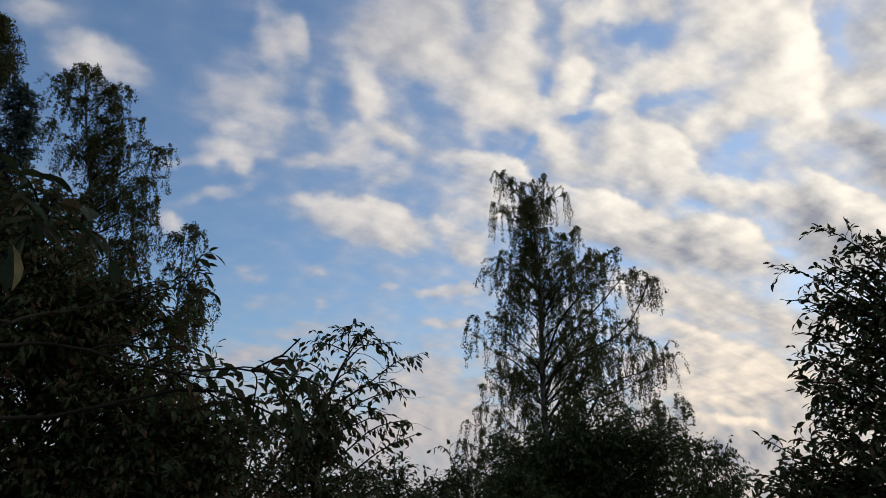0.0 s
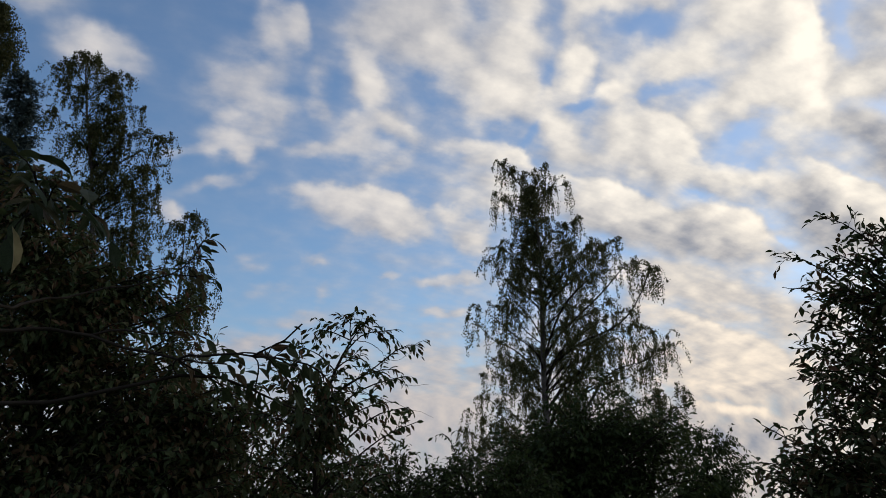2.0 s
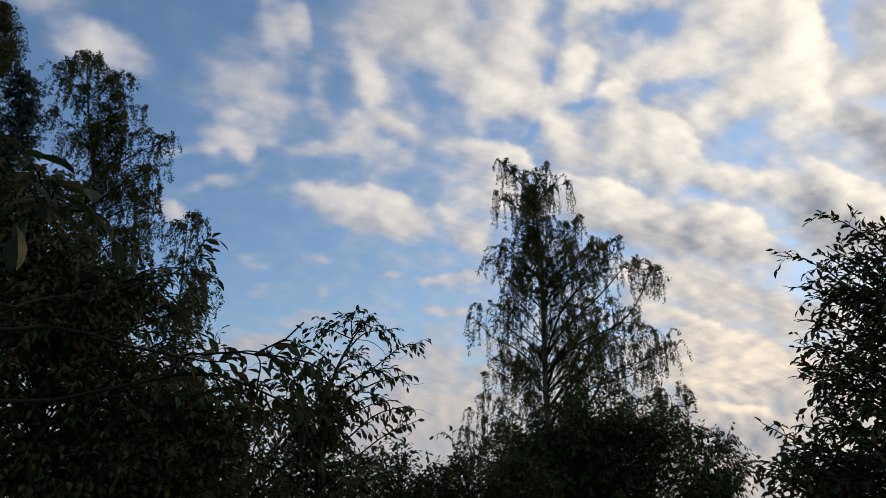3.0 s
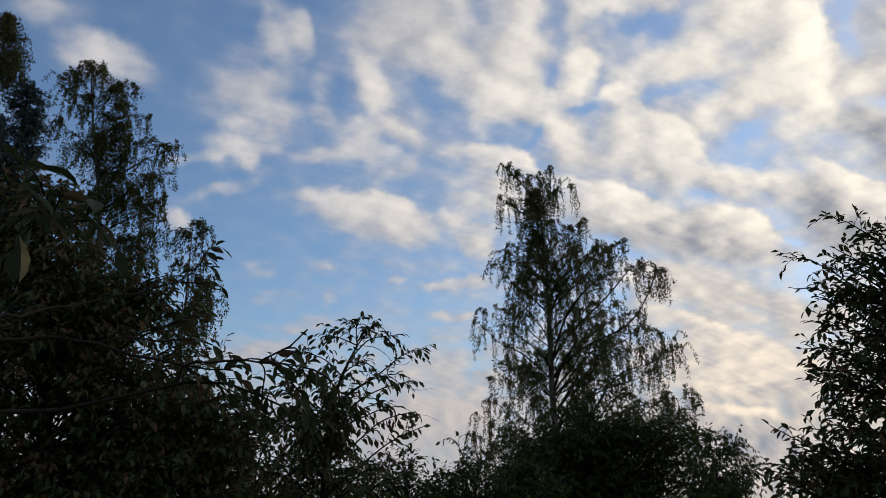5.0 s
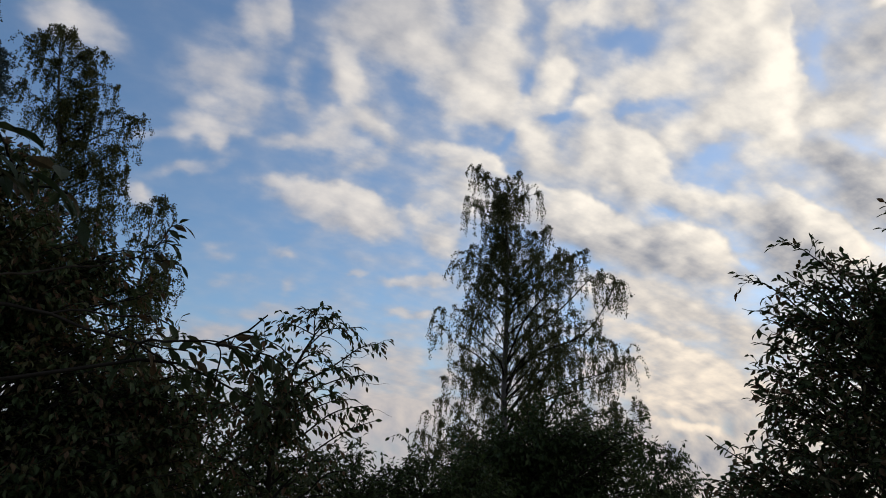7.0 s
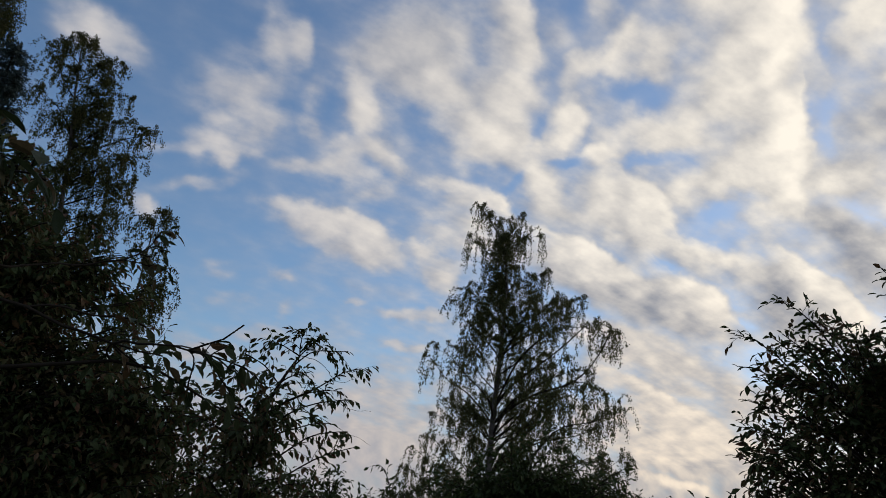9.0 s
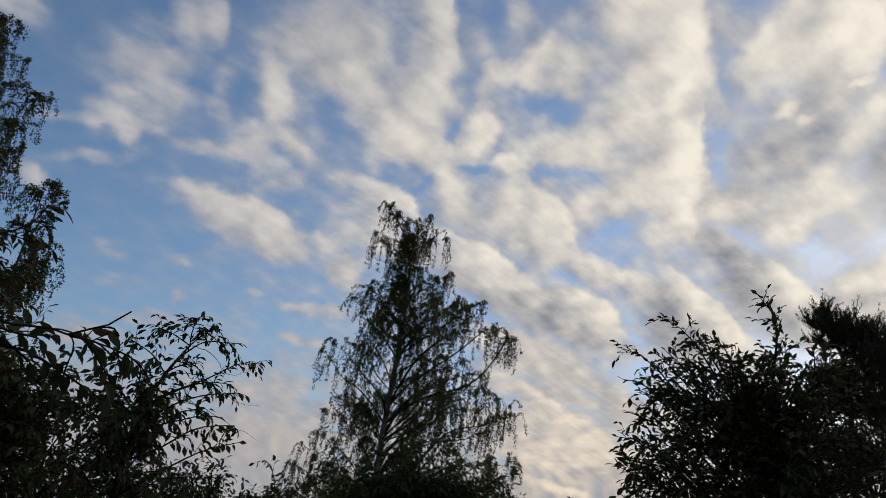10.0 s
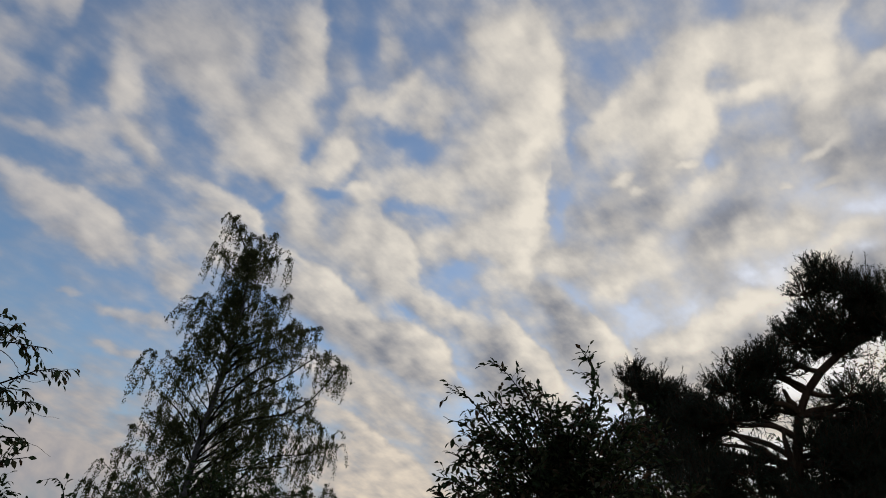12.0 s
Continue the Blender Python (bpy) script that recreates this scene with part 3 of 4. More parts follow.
def broadleaf(name, seed, label, foot, spine, limbs, lobes, leaf, trunk=(0.09, 0.02), twig=(0.35, 9), spacing=0.035, droop=0.5, rise=0.8, arch=0.1,
              bark=None, leaf_mat=None, single_mat=None, outline=LEAF_MID, singles=0, crown_label="", group="", boughs=(), bough_thick=0.0055, limb_thick=0.011):
    """A tree or shrub with flat leaves. limbs: ends of limbs; lobes: centre, half sizes and count of further limbs; twig: length and count on a limb."""
    rng = np.random.default_rng(seed)
    root = tree_root(name, foot, label, group)
    pts, radii = trunk_part(root, rng, [(foot[0], foot[1], -0.05), *spine], *trunk, bark or DARK_BARK)
    leaves = Leaves()
    for bough in boughs:
        b = Buffer()
        line = np.array(bough, float)
        span = np.r_[0, np.cumsum(np.linalg.norm(np.diff(line, axis=0), axis=1))]
        line = np.stack([np.interp(np.linspace(0, span[-1], 22), span, line[:, k]) for k in range(3)], 1)
        line[1:-1] = (line[:-2] + 2 * line[1:-1] + line[2:]) / 4 + rng.normal(0, 0.004, (20, 3))
        size = np.linspace(bough_thick, 0.3 * bough_thick, 22)
        b.tube(line, size, 6)
        b.into("branch", bark or DARK_BARK, root)
        if bough_thick > 0.004:
            pts, radii = np.concatenate([pts, line[2:-1]]), np.r_[radii, size[2:-1]]
    ends = [np.array(e, float) for e in limbs]
    for centre, half, count in lobes:
        ends += [in_lobe(rng, centre, half) for _ in range(count)]
    twigs = Buffer()
    for end in ends:
        b = Buffer()
        base, r = start_on(pts, radii, end, rise)
        limb = curve(rng, base, end, arch, 0.035)
        far = np.linalg.norm(end - base)
        thick = min(0.7 * r, 0.004 + limb_thick * far)
        b.tube(limb, np.linspace(thick, 0.0025, len(limb)), 5)
        leafy_twig(rng, leaves, twigs, limb[-4:], 0.003, spacing, leaf, droop)
        for n in range(twig[1]):
            s = rng.uniform(max(0.15, 1 - 3.2 * twig[0] / far), 0.97)
            at, way = along(limb, s)
            out = unit(0.55 * way + unit(np.cross(way, rng.normal(0, 1, 3))) * 0.85 + 0.2 * UP)
            reach = twig[0] * rng.uniform(0.5, 1.2) * (1.15 - 0.5 * s)
            leafy_twig(rng, leaves, twigs, curve(rng, at, at + out * reach - UP * 0.12 * reach, 0.1, 0.04, 6), 0.0022, spacing, leaf, droop)
        b.into("branch", bark or DARK_BARK, root)
    twigs.into("twig_tangle", bark or DARK_BARK, root, kind="stuff")
    leaf_parts(leaves, root, leaf_mat or CHERRY_LEAF, single_mat or CHERRY_LEAF_SINGLE_SHADED, outline, crown_label, singles)
    return root


def birch(name, seed, label, foot, spine, limbs, lobes, trunk=(0.16, 0.02), strand=(0.3, 1.25), strands=26, leaf=0.06, thick=88, rise=0.9, spread=1.5, pointed=False, group=""):
    """A silver birch: limbs that rise and arch over, hung with long strands of small leaves."""
    rng = np.random.default_rng(seed)
    root = tree_root(name, foot, label, group)
    pts, radii = trunk_part(root, rng, [(foot[0], foot[1], -0.05), *spine], *trunk, BIRCH_BARK)
    leaves = Leaves()
    ends = [(np.array(e, float), 1.0) for e in limbs]
    for centre, half, count in lobes:
        ends += [(in_lobe(rng, centre, half), 0.8) for _ in range(count)]
    twigs, top = Buffer(), max(e[2] for e, _ in ends)
    for end, amount in ends:
        young = min(1.0, 0.78 + 0.12 * (top - end[2])) if pointed else 1.0
        b = Buffer()
        base, r = start_on(pts, radii, end, rise)
        limb = curve(rng, base, end, 0.10, 0.06, 12)
        far = np.linalg.norm(end - base)
        b.tube(limb, np.linspace(min(0.5 * r, 0.01 + 0.007 * far), 0.004, len(limb)), 6)
        knots = np.r_[1.0, rng.uniform(max(0.3, 1 - spread / max(far, 0.5)), 0.97, 5)]
        sides = rng.normal(0, 0.4, (6, 3)) * (1, 1, 0.6)
        for n in range(int(strands * amount * (1.5 * young - 0.5))):
            pick = n % 6
            loose = n % 2 and n > 1
            at, way = along(limb, rng.uniform(max(0.25, 1 - 1.3 * spread / max(far, 0.5)), 1) if loose else knots[pick] + rng.normal(0, 0.03))
            out = unit(0.4 * way * (1, 1, 0.3) + sides[pick] * (0 if loose else 2) + rng.normal(0, 0.7, 3) * (1, 1, 0.4))
            drop = rng.uniform(*strand) * (1 if n else 0.6) * young
            reach = rng.uniform(0.08, 0.65) * young
            k = np.linspace(0, 1, 9)[:, None]
            line = at + out * reach * (1 - (1 - k) ** 2) + UP * (0.18 * np.sin(math.pi * np.minimum(k * 1.6, 1)) - drop * k ** 1.7) + np.sin(7 * k + rng.uniform(0, 6)) * rng.normal(0, 0.02, 3)
            twigs.tube(line, np.linspace(0.004, 0.0015, 9), 3)
            count = int((drop + 0.6 * reach) * thick)
            f = rng.uniform(0.06, 1, count) * 7.999
            n = f.astype(int)
            p = line[n] + (line[n + 1] - line[n]) * (f - n)[:, None] + rng.normal(0, 0.036, (count, 3))
            size = leaf * rng.uniform(0.7, 1.25, count)
            leaves.add_many(p, rng.normal(0, 0.5, (count, 3)) - UP, rng.normal(0, 1, (count, 3)), size, size * rng.uniform(0.3, 0.42, count))
        b.into("branch", DARK_BARK, root)
    twigs.into("twig_tangle", DARK_BARK, root, kind="stuff")
    leaf_parts(leaves, root, BIRCH_LEAF, None, LEAF_FAR, "small hanging birch leaves", 0)
    return root


def shoot(rng, rows, base, way, length, needle, count, half):
    """Needles set round a shoot, as thin blades."""
    a = unit(np.cross(way, rng.normal(0, 1, 3)))
    c = np.cross(way, a)
    f, turn = rng.uniform(0.05, 1.0, count)[:, None], rng.uniform(0, 2 * math.pi, count)[:, None]
    out = np.cos(turn) * a + np.sin(turn) * c
    rows.add_many(base + way * length * f, way * rng.uniform(0.5, 1.0, (count, 1)) + out, out, needle * rng.uniform(0.75, 1.15, count), np.full(count, half))


def pine(name, seed, label, foot, spine, boughs, pads, trunk=(0.12, 0.05), needle=0.036, group=""):
    """A Scots pine: a bent trunk, bare boughs, and flat pads of upturned needle shoots. boughs: start and end; pads: centre, half sizes, count of shoots."""
    rng = np.random.default_rng(seed)
    root = tree_root(name, foot, label, group)
    pts, radii = trunk_part(root, rng, [(foot[0], foot[1], -0.05), *spine], *trunk, PINE_BARK, 10)
    for a, b in boughs:
        buf = Buffer()
        line = curve(rng, a, b, 0.08, 0.05, 10)
        buf.tube(line, np.linspace(0.045, 0.016, 10), 7)
        buf.into("branch", PINE_BARK, root)
    rows, twigs = Leaves(), Buffer()
    for centre, half, count in pads:
        buf = Buffer()
        centre, half = np.array(centre), np.array(half)
        base, r = start_on(pts, radii, centre, 0.25, 1.2)
        hub = centre - UP * half[2] * 0.5
        buf.tube(curve(rng, base, hub, 0.05, 0.05, 9), np.linspace(min(0.7 * r, 0.04), 0.014, 9), 6)
        for _ in range(max(4, count // 4)):
            tip = in_lobe(rng, centre - UP * half[2] * 0.2, half)
            line = curve(rng, hub + (tip - hub) * 0.1, tip, -0.08, 0.05, 7)
            twigs.tube(line, np.linspace(0.011, 0.004, 7), 4)
            for _ in range(9):
                at, way = along(line, rng.uniform(0.3, 1))
                up = unit(0.5 * way + rng.normal(0, 0.45, 3) + 0.65 * UP)
                length = rng.uniform(0.1, 0.26)
                twigs.tube(np.array([at, at + up * length]), [0.004, 0.002], 3)
                shoot(rng, rows, at, up, length, needle, 22, 0.0042)
        buf.into("branch", PINE_BARK, root)
    twigs.into("twig_tangle", PINE_BARK, root, kind="stuff")
    leaf_parts(rows, root, NEEDLE, None, LEAF_FAR, "dark green pine needles", 0)
    return root


def spruce(name, seed, label, foot, height, wide, low=2.0, group=""):
    """A spruce: a straight mast and whorls of drooping boughs with hanging twigs."""
    rng = np.random.default_rng(seed)
    root = tree_root(name, foot, label, group)
    pts, radii = trunk_part(root, rng, [(foot[0], foot[1], -0.05), (foot[0], foot[1], height)], 0.17, 0.02, DARK_BARK)
    rows = Leaves()
    z = low
    while z < height - 0.15:
        k = 1 - (z - low) / (height - low)
        for n in range(7):
            b = Buffer()
            a = rng.uniform(0, 2 * math.pi)
            reach = wide * (0.12 + 0.88 * k ** 0.8) * rng.uniform(0.65, 1.1)
            base = np.array((foot[0], foot[1], z + rng.uniform(-0.15, 0.15)))
            tip = base + np.array((math.cos(a), math.sin(a), -0.25 * k + 0.25)) * reach
            line = curve(rng, base, tip, -0.08, 0.02, 8)
            b.tube(line, np.linspace(0.012 + 0.02 * k, 0.004, 8), 4)
            for _ in range(int(14 + 20 * reach)):
                at, way = along(line, rng.uniform(0.15, 1))
                to = unit(0.5 * way + rng.normal(0, 0.6, 3) * (1, 1, 0.3) - 0.35 * UP)
                shoot(rng, rows, at, to, rng.uniform(0.25, 0.5), 0.085, 16, 0.016)
            b.into("branch", DARK_BARK, root)
        z += 0.42
    leaf_parts(rows, root, SPRUCE_NEEDLE, None, LEAF_FAR, "blue-green spruce needles", 0)
    return root


# ---------------------------------------------------------------- the far trees
BIRCHES = "silver birches behind the garden"
b = (3.53, 25.78, 4.79)
birch("birch_tree", 11, "tall silver birch with long weeping leafy strands", b,
      [b, (3.55, 25.78, 7.18), (3.58, 25.77, 9.29), (3.53, 25.78, 11.06), (3.33, 25.81, 12.68), (2.53, 25.90, 13.72), (2.24, 25.95, 14.10)],
      [(2.19, 25.93, 14.07), (2.65, 25.91, 13.84), (3.27, 26.87, 14.18), (3.40, 24.87, 13.11), (4.00, 25.95, 13.90), (4.30, 25.39, 13.17), (4.73, 26.26, 13.33), (1.86, 25.24, 12.54), (5.37, 26.29, 11.92), (4.85, 25.66, 11.53),
       (1.95, 26.83, 10.91), (2.33, 25.87, 10.85), (1.57, 25.82, 9.98), (3.08, 26.48, 11.08), (4.95, 26.63, 10.97), (5.34, 25.17, 10.60), (6.23, 26.32, 10.88), (6.75, 26.10, 11.04), (5.56, 24.69, 9.62), (6.89, 25.34, 9.63), (7.41, 25.41, 9.79), (7.89, 25.81, 9.70),
       (0.88, 26.37, 8.13), (1.20, 25.18, 8.00), (1.73, 25.96, 8.35), (2.22, 25.91, 8.35), (4.45, 25.64, 8.30), (5.45, 26.47, 8.75)] + [(5.98, 24.98, 8.35), (6.45, 24.58, 7.85), (7.26, 25.04, 7.18), (7.76, 25.16, 7.05), (8.18, 25.71, 6.89), (6.71, 25.33, 6.76), (5.45, 24.92, 7.02),
       (1.86, 26.90, 6.55), (2.39, 25.89, 6.17), (1.33, 26.37, 5.88), (4.08, 25.64, 9.26), (3.18, 25.20, 8.69), (4.15, 26.12, 6.64), (4.84, 26.17, 6.04), (5.71, 24.69, 5.71), (6.96, 24.98, 6.06), (7.18, 24.69, 5.03), (7.68, 24.10, 5.03), (8.00, 24.11, 4.88),
       (1.23, 27.01, 5.22), (0.93, 26.85, 4.73), (0.66, 25.75, 3.89), (2.01, 26.47, 4.95), (6.10, 24.26, 4.63)],
      [((3.40, 25.82, 12.60), (0.7, 1.0, 0.6), 5), ((3.30, 25.82, 11.70), (0.9, 1.0, 0.7), 6), ((4.60, 25.62, 9.90), (1.5, 1.6, 0.9), 8), ((2.70, 25.86, 9.90), (0.8, 1.2, 0.5), 4),
       ((5.10, 25.54, 7.25), (1.9, 2.0, 1.1), 12), ((2.40, 25.9, 6.3), (0.9, 1.2, 0.6), 4), ((4.28, 25.67, 4.40), (3.2, 2.5, 1.2), 14), ((3.83, 25.74, 2.54), (3.0, 2.5, 1.2), 10), ((1.66, 25.97, 3.45), (1.2, 1.4, 0.9), 8)],
      trunk=(0.16, 0.02), strand=(0.3, 1.4), strands=19, thick=78, spread=1.9, pointed=True, group=BIRCHES)
b = (-10.88, 21.41, 9.29)
birch("birch_tree", 12, "tall slender silver birch with a yellowing top", b,
      [b, (-11.26, 21.22, 11.52), (-11.59, 21.03, 13.45), (-11.91, 20.86, 15.25)],
      [(-11.94, 20.84, 15.55), (-12.41, 20.65, 15.21), (-11.78, 21.25, 15.60), (-12.41, 20.04, 14.59), (-10.96, 21.09, 15.00), (-10.52, 21.26, 14.95), (-12.93, 21.36, 13.83), (-11.73, 20.80, 14.35), (-10.90, 21.40, 14.40), (-10.30, 22.05, 14.25), (-10.56, 21.34, 13.11),
       (-9.94, 21.44, 12.95), (-9.55, 21.95, 13.10), (-9.25, 22.00, 13.00), (-11.24, 20.98, 12.90), (-12.10, 21.10, 12.80), (-10.90, 21.90, 12.00), (-9.59, 21.44, 11.74), (-9.25, 21.75, 11.20), (-9.61, 22.30, 10.56), (-10.32, 21.96, 11.07), (-11.01, 20.75, 11.10), (-11.60, 21.05, 10.85), (-9.49, 21.13, 9.58)],
      [((-11.19, 21.25, 13.60), (0.9, 1.0, 0.8), 5), ((-10.39, 21.66, 11.74), (1.1, 1.3, 1.0), 8), ((-10.53, 21.59, 9.36), (1.7, 1.6, 1.2), 14), ((-10.24, 21.73, 7.21), (2.0, 1.8, 1.3), 14)],
      trunk=(0.17, 0.02), strand=(0.3, 1.1), strands=19, thick=80, spread=1.5, group=BIRCHES)
b = (-8.14, 21.53, 8.62)
birch("birch_tree", 13, "young silver birch beside the tall slender one", b,
      [b, (-8.14, 21.53, 9.94)],
      [(-7.76, 21.67, 10.00), (-8.40, 21.43, 9.80), (-7.99, 21.91, 10.28), (-7.42, 21.79, 8.35), (-7.28, 21.84, 7.63), (-8.44, 21.42, 8.76), (-7.59, 21.41, 8.96)],
      [((-7.92, 21.62, 7.56), (0.9, 0.9, 1.0), 12), ((-8.05, 21.57, 5.46), (1.3, 1.2, 1.4), 12)],
      trunk=(0.09, 0.015), strand=(0.3, 0.8), strands=11, group=BIRCHES)
b = (-14.05, 19.48, 12.53)
birch("birch_tree", 14, "tall silver birch at the end of the row", b,
      [b, (-14.24, 19.34, 15.24), (-14.39, 19.23, 16.84)],
      [(-13.96, 19.54, 16.40), (-13.70, 19.72, 15.90), (-13.69, 19.73, 15.27), (-14.03, 19.49, 16.19), (-14.67, 19.02, 15.82), (-14.71, 18.98, 14.57)],
      [((-14.49, 19.15, 13.89), (1.2, 1.4, 1.6), 9), ((-13.99, 19.52, 10.68), (2.0, 1.8, 2.0), 14)],
      trunk=(0.17, 0.02), strand=(0.35, 0.9), group=BIRCHES)
s = (-11.64, 17.48, 12.82)
spruce("spruce_tree", 21, "dense blue-green spruce among the birches", s, s[2], 1.6)
s = (-11.81, 16.14, 11.38)
spruce("spruce_tree", 22, "dense blue-green spruce among the birches", s, s[2], 1.8)

# ---------------------------------------------------------------- shrubs and small trees of the middle distance
b = (1.54, 9.40, 2.00)
broadleaf("fruit_tree", 31, "dense dark round-crowned tree in front of the birch", b, [(b[0], b[1], 1.0), (b[0] + 0.1, b[1], 2.4)],
          [(2.25, 9.25, 2.96), (1.56, 9.29, 2.80), (1.14, 9.45, 2.62), (1.98, 9.30, 3.02), (2.62, 9.20, 2.86), (0.62, 9.50, 2.44), (3.05, 9.30, 2.80), (0.30, 9.40, 2.16), (1.34, 9.60, 2.84)],
          [((1.61, 9.38, 2.25), (0.95, 0.8, 0.5), 44), ((0.88, 9.48, 2.03), (0.6, 0.6, 0.45), 26), ((2.29, 9.24, 2.30), (0.75, 0.6, 0.55), 40), ((2.80, 9.31, 2.34), (0.42, 0.5, 0.42), 26), ((2.75, 9.25, 1.65), (0.6, 0.6, 0.45), 26), ((1.64, 9.38, 1.35), (1.2, 1.0, 0.55), 34)],
          0.085, trunk=(0.08, 0.02), twig=(0.38, 11), spacing=0.042, crown_label="dark green leaves", outline=LEAF_MID, leaf_mat=SHRUB_LEAF)
b = (4.55, 13.26, 1.92)
broadleaf("rowan_tree", 32, "small feathery tree beside the birch", b, [(b[0], b[1], 1.2), (b[0], b[1], 2.6)],
          [(5.02, 13.09, 2.67), (4.58, 13.25, 2.71), (4.28, 13.35, 2.58), (5.10, 13.06, 2.20)],
          [((4.53, 13.27, 2.15), (0.8, 0.8, 0.6), 34), ((4.45, 13.30, 1.28), (0.8, 0.8, 0.6), 16)],
          0.085, trunk=(0.06, 0.015), twig=(0.4, 17), spacing=0.03, droop=0.9, crown_label="drooping leaflets", outline=LEAF_FAR, leaf_mat=SHRUB_LEAF)
for seed, at, half, tip in ((41, (-1.00, 6.24, 1.71), (0.65, 0.6, 0.35), (-1.02, 6.24, 1.98)), (42, (-0.38, 6.51, 1.70), (0.6, 0.6, 0.32), (-0.44, 6.51, 2.07)),
                            (43, (0.21, 6.82, 1.69), (0.55, 0.6, 0.32), (-0.02, 6.62, 2.17)), (45, (0.62, 6.99, 1.67), (0.5, 0.6, 0.34), (0.52, 7.00, 2.04)), (44, (-1.53, 5.82, 1.70), (0.7, 0.6, 0.5), (-1.57, 5.81, 2.07))):
    broadleaf("hedge_shrub", seed, "small-leaved garden shrub in a loose hedge", at, [(at[0], at[1], 0.6), (at[0], at[1], at[2])],
              [tip], [(at, half, 56), ((at[0], at[1], at[2] - 0.6), (half[0], half[1], 0.5), 16)],
              0.055, trunk=(0.035, 0.01), twig=(0.2, 10), spacing=0.025, crown_label="small dark leaves", outline=LEAF_MID, leaf_mat=SHRUB_LEAF, group="hedge shrubs")

# ---------------------------------------------------------------- pines
b = (6.63, 7.54, 4.13)
pine("pine_tree", 51, "young pine with upturned shoots behind the cherry", b, [(b[0], b[1], 1.5), (6.62, 7.55, 4.59), (6.42, 7.72, 5.29)], [],
     [((6.45, 7.70, 5.14), (0.24, 0.3, 0.3), 110), ((6.67, 7.51, 4.99), (0.4, 0.4, 0.32), 160), ((6.89, 7.31, 4.70), (0.5, 0.5, 0.4), 200), ((6.63, 7.41, 4.96), (0.36, 0.4, 0.26), 130), ((6.80, 7.11, 4.78), (0.32, 0.4, 0.24), 110), ((6.81, 6.83, 4.56), (0.4, 0.4, 0.3), 130),
      ((6.57, 7.59, 4.43), (0.6, 0.6, 0.3), 110), ((6.84, 7.35, 4.24), (0.8, 0.7, 0.4), 120), ((6.85, 7.35, 3.66), (0.9, 0.7, 0.4), 120),
      ((6.45, 7.69, 4.22), (0.42, 0.5, 0.4), 150), ((6.81, 7.37, 4.16), (0.42, 0.5, 0.4), 150), ((6.58, 7.58, 3.54), (0.55, 0.5, 0.4), 170)] + [((6.29, 7.82, 3.19), (0.5, 0.5, 0.4), 130), ((6.77, 7.41, 3.17), (0.5, 0.5, 0.4), 130)], trunk=(0.07, 0.02))
b = (6.66, 5.35, 3.47)
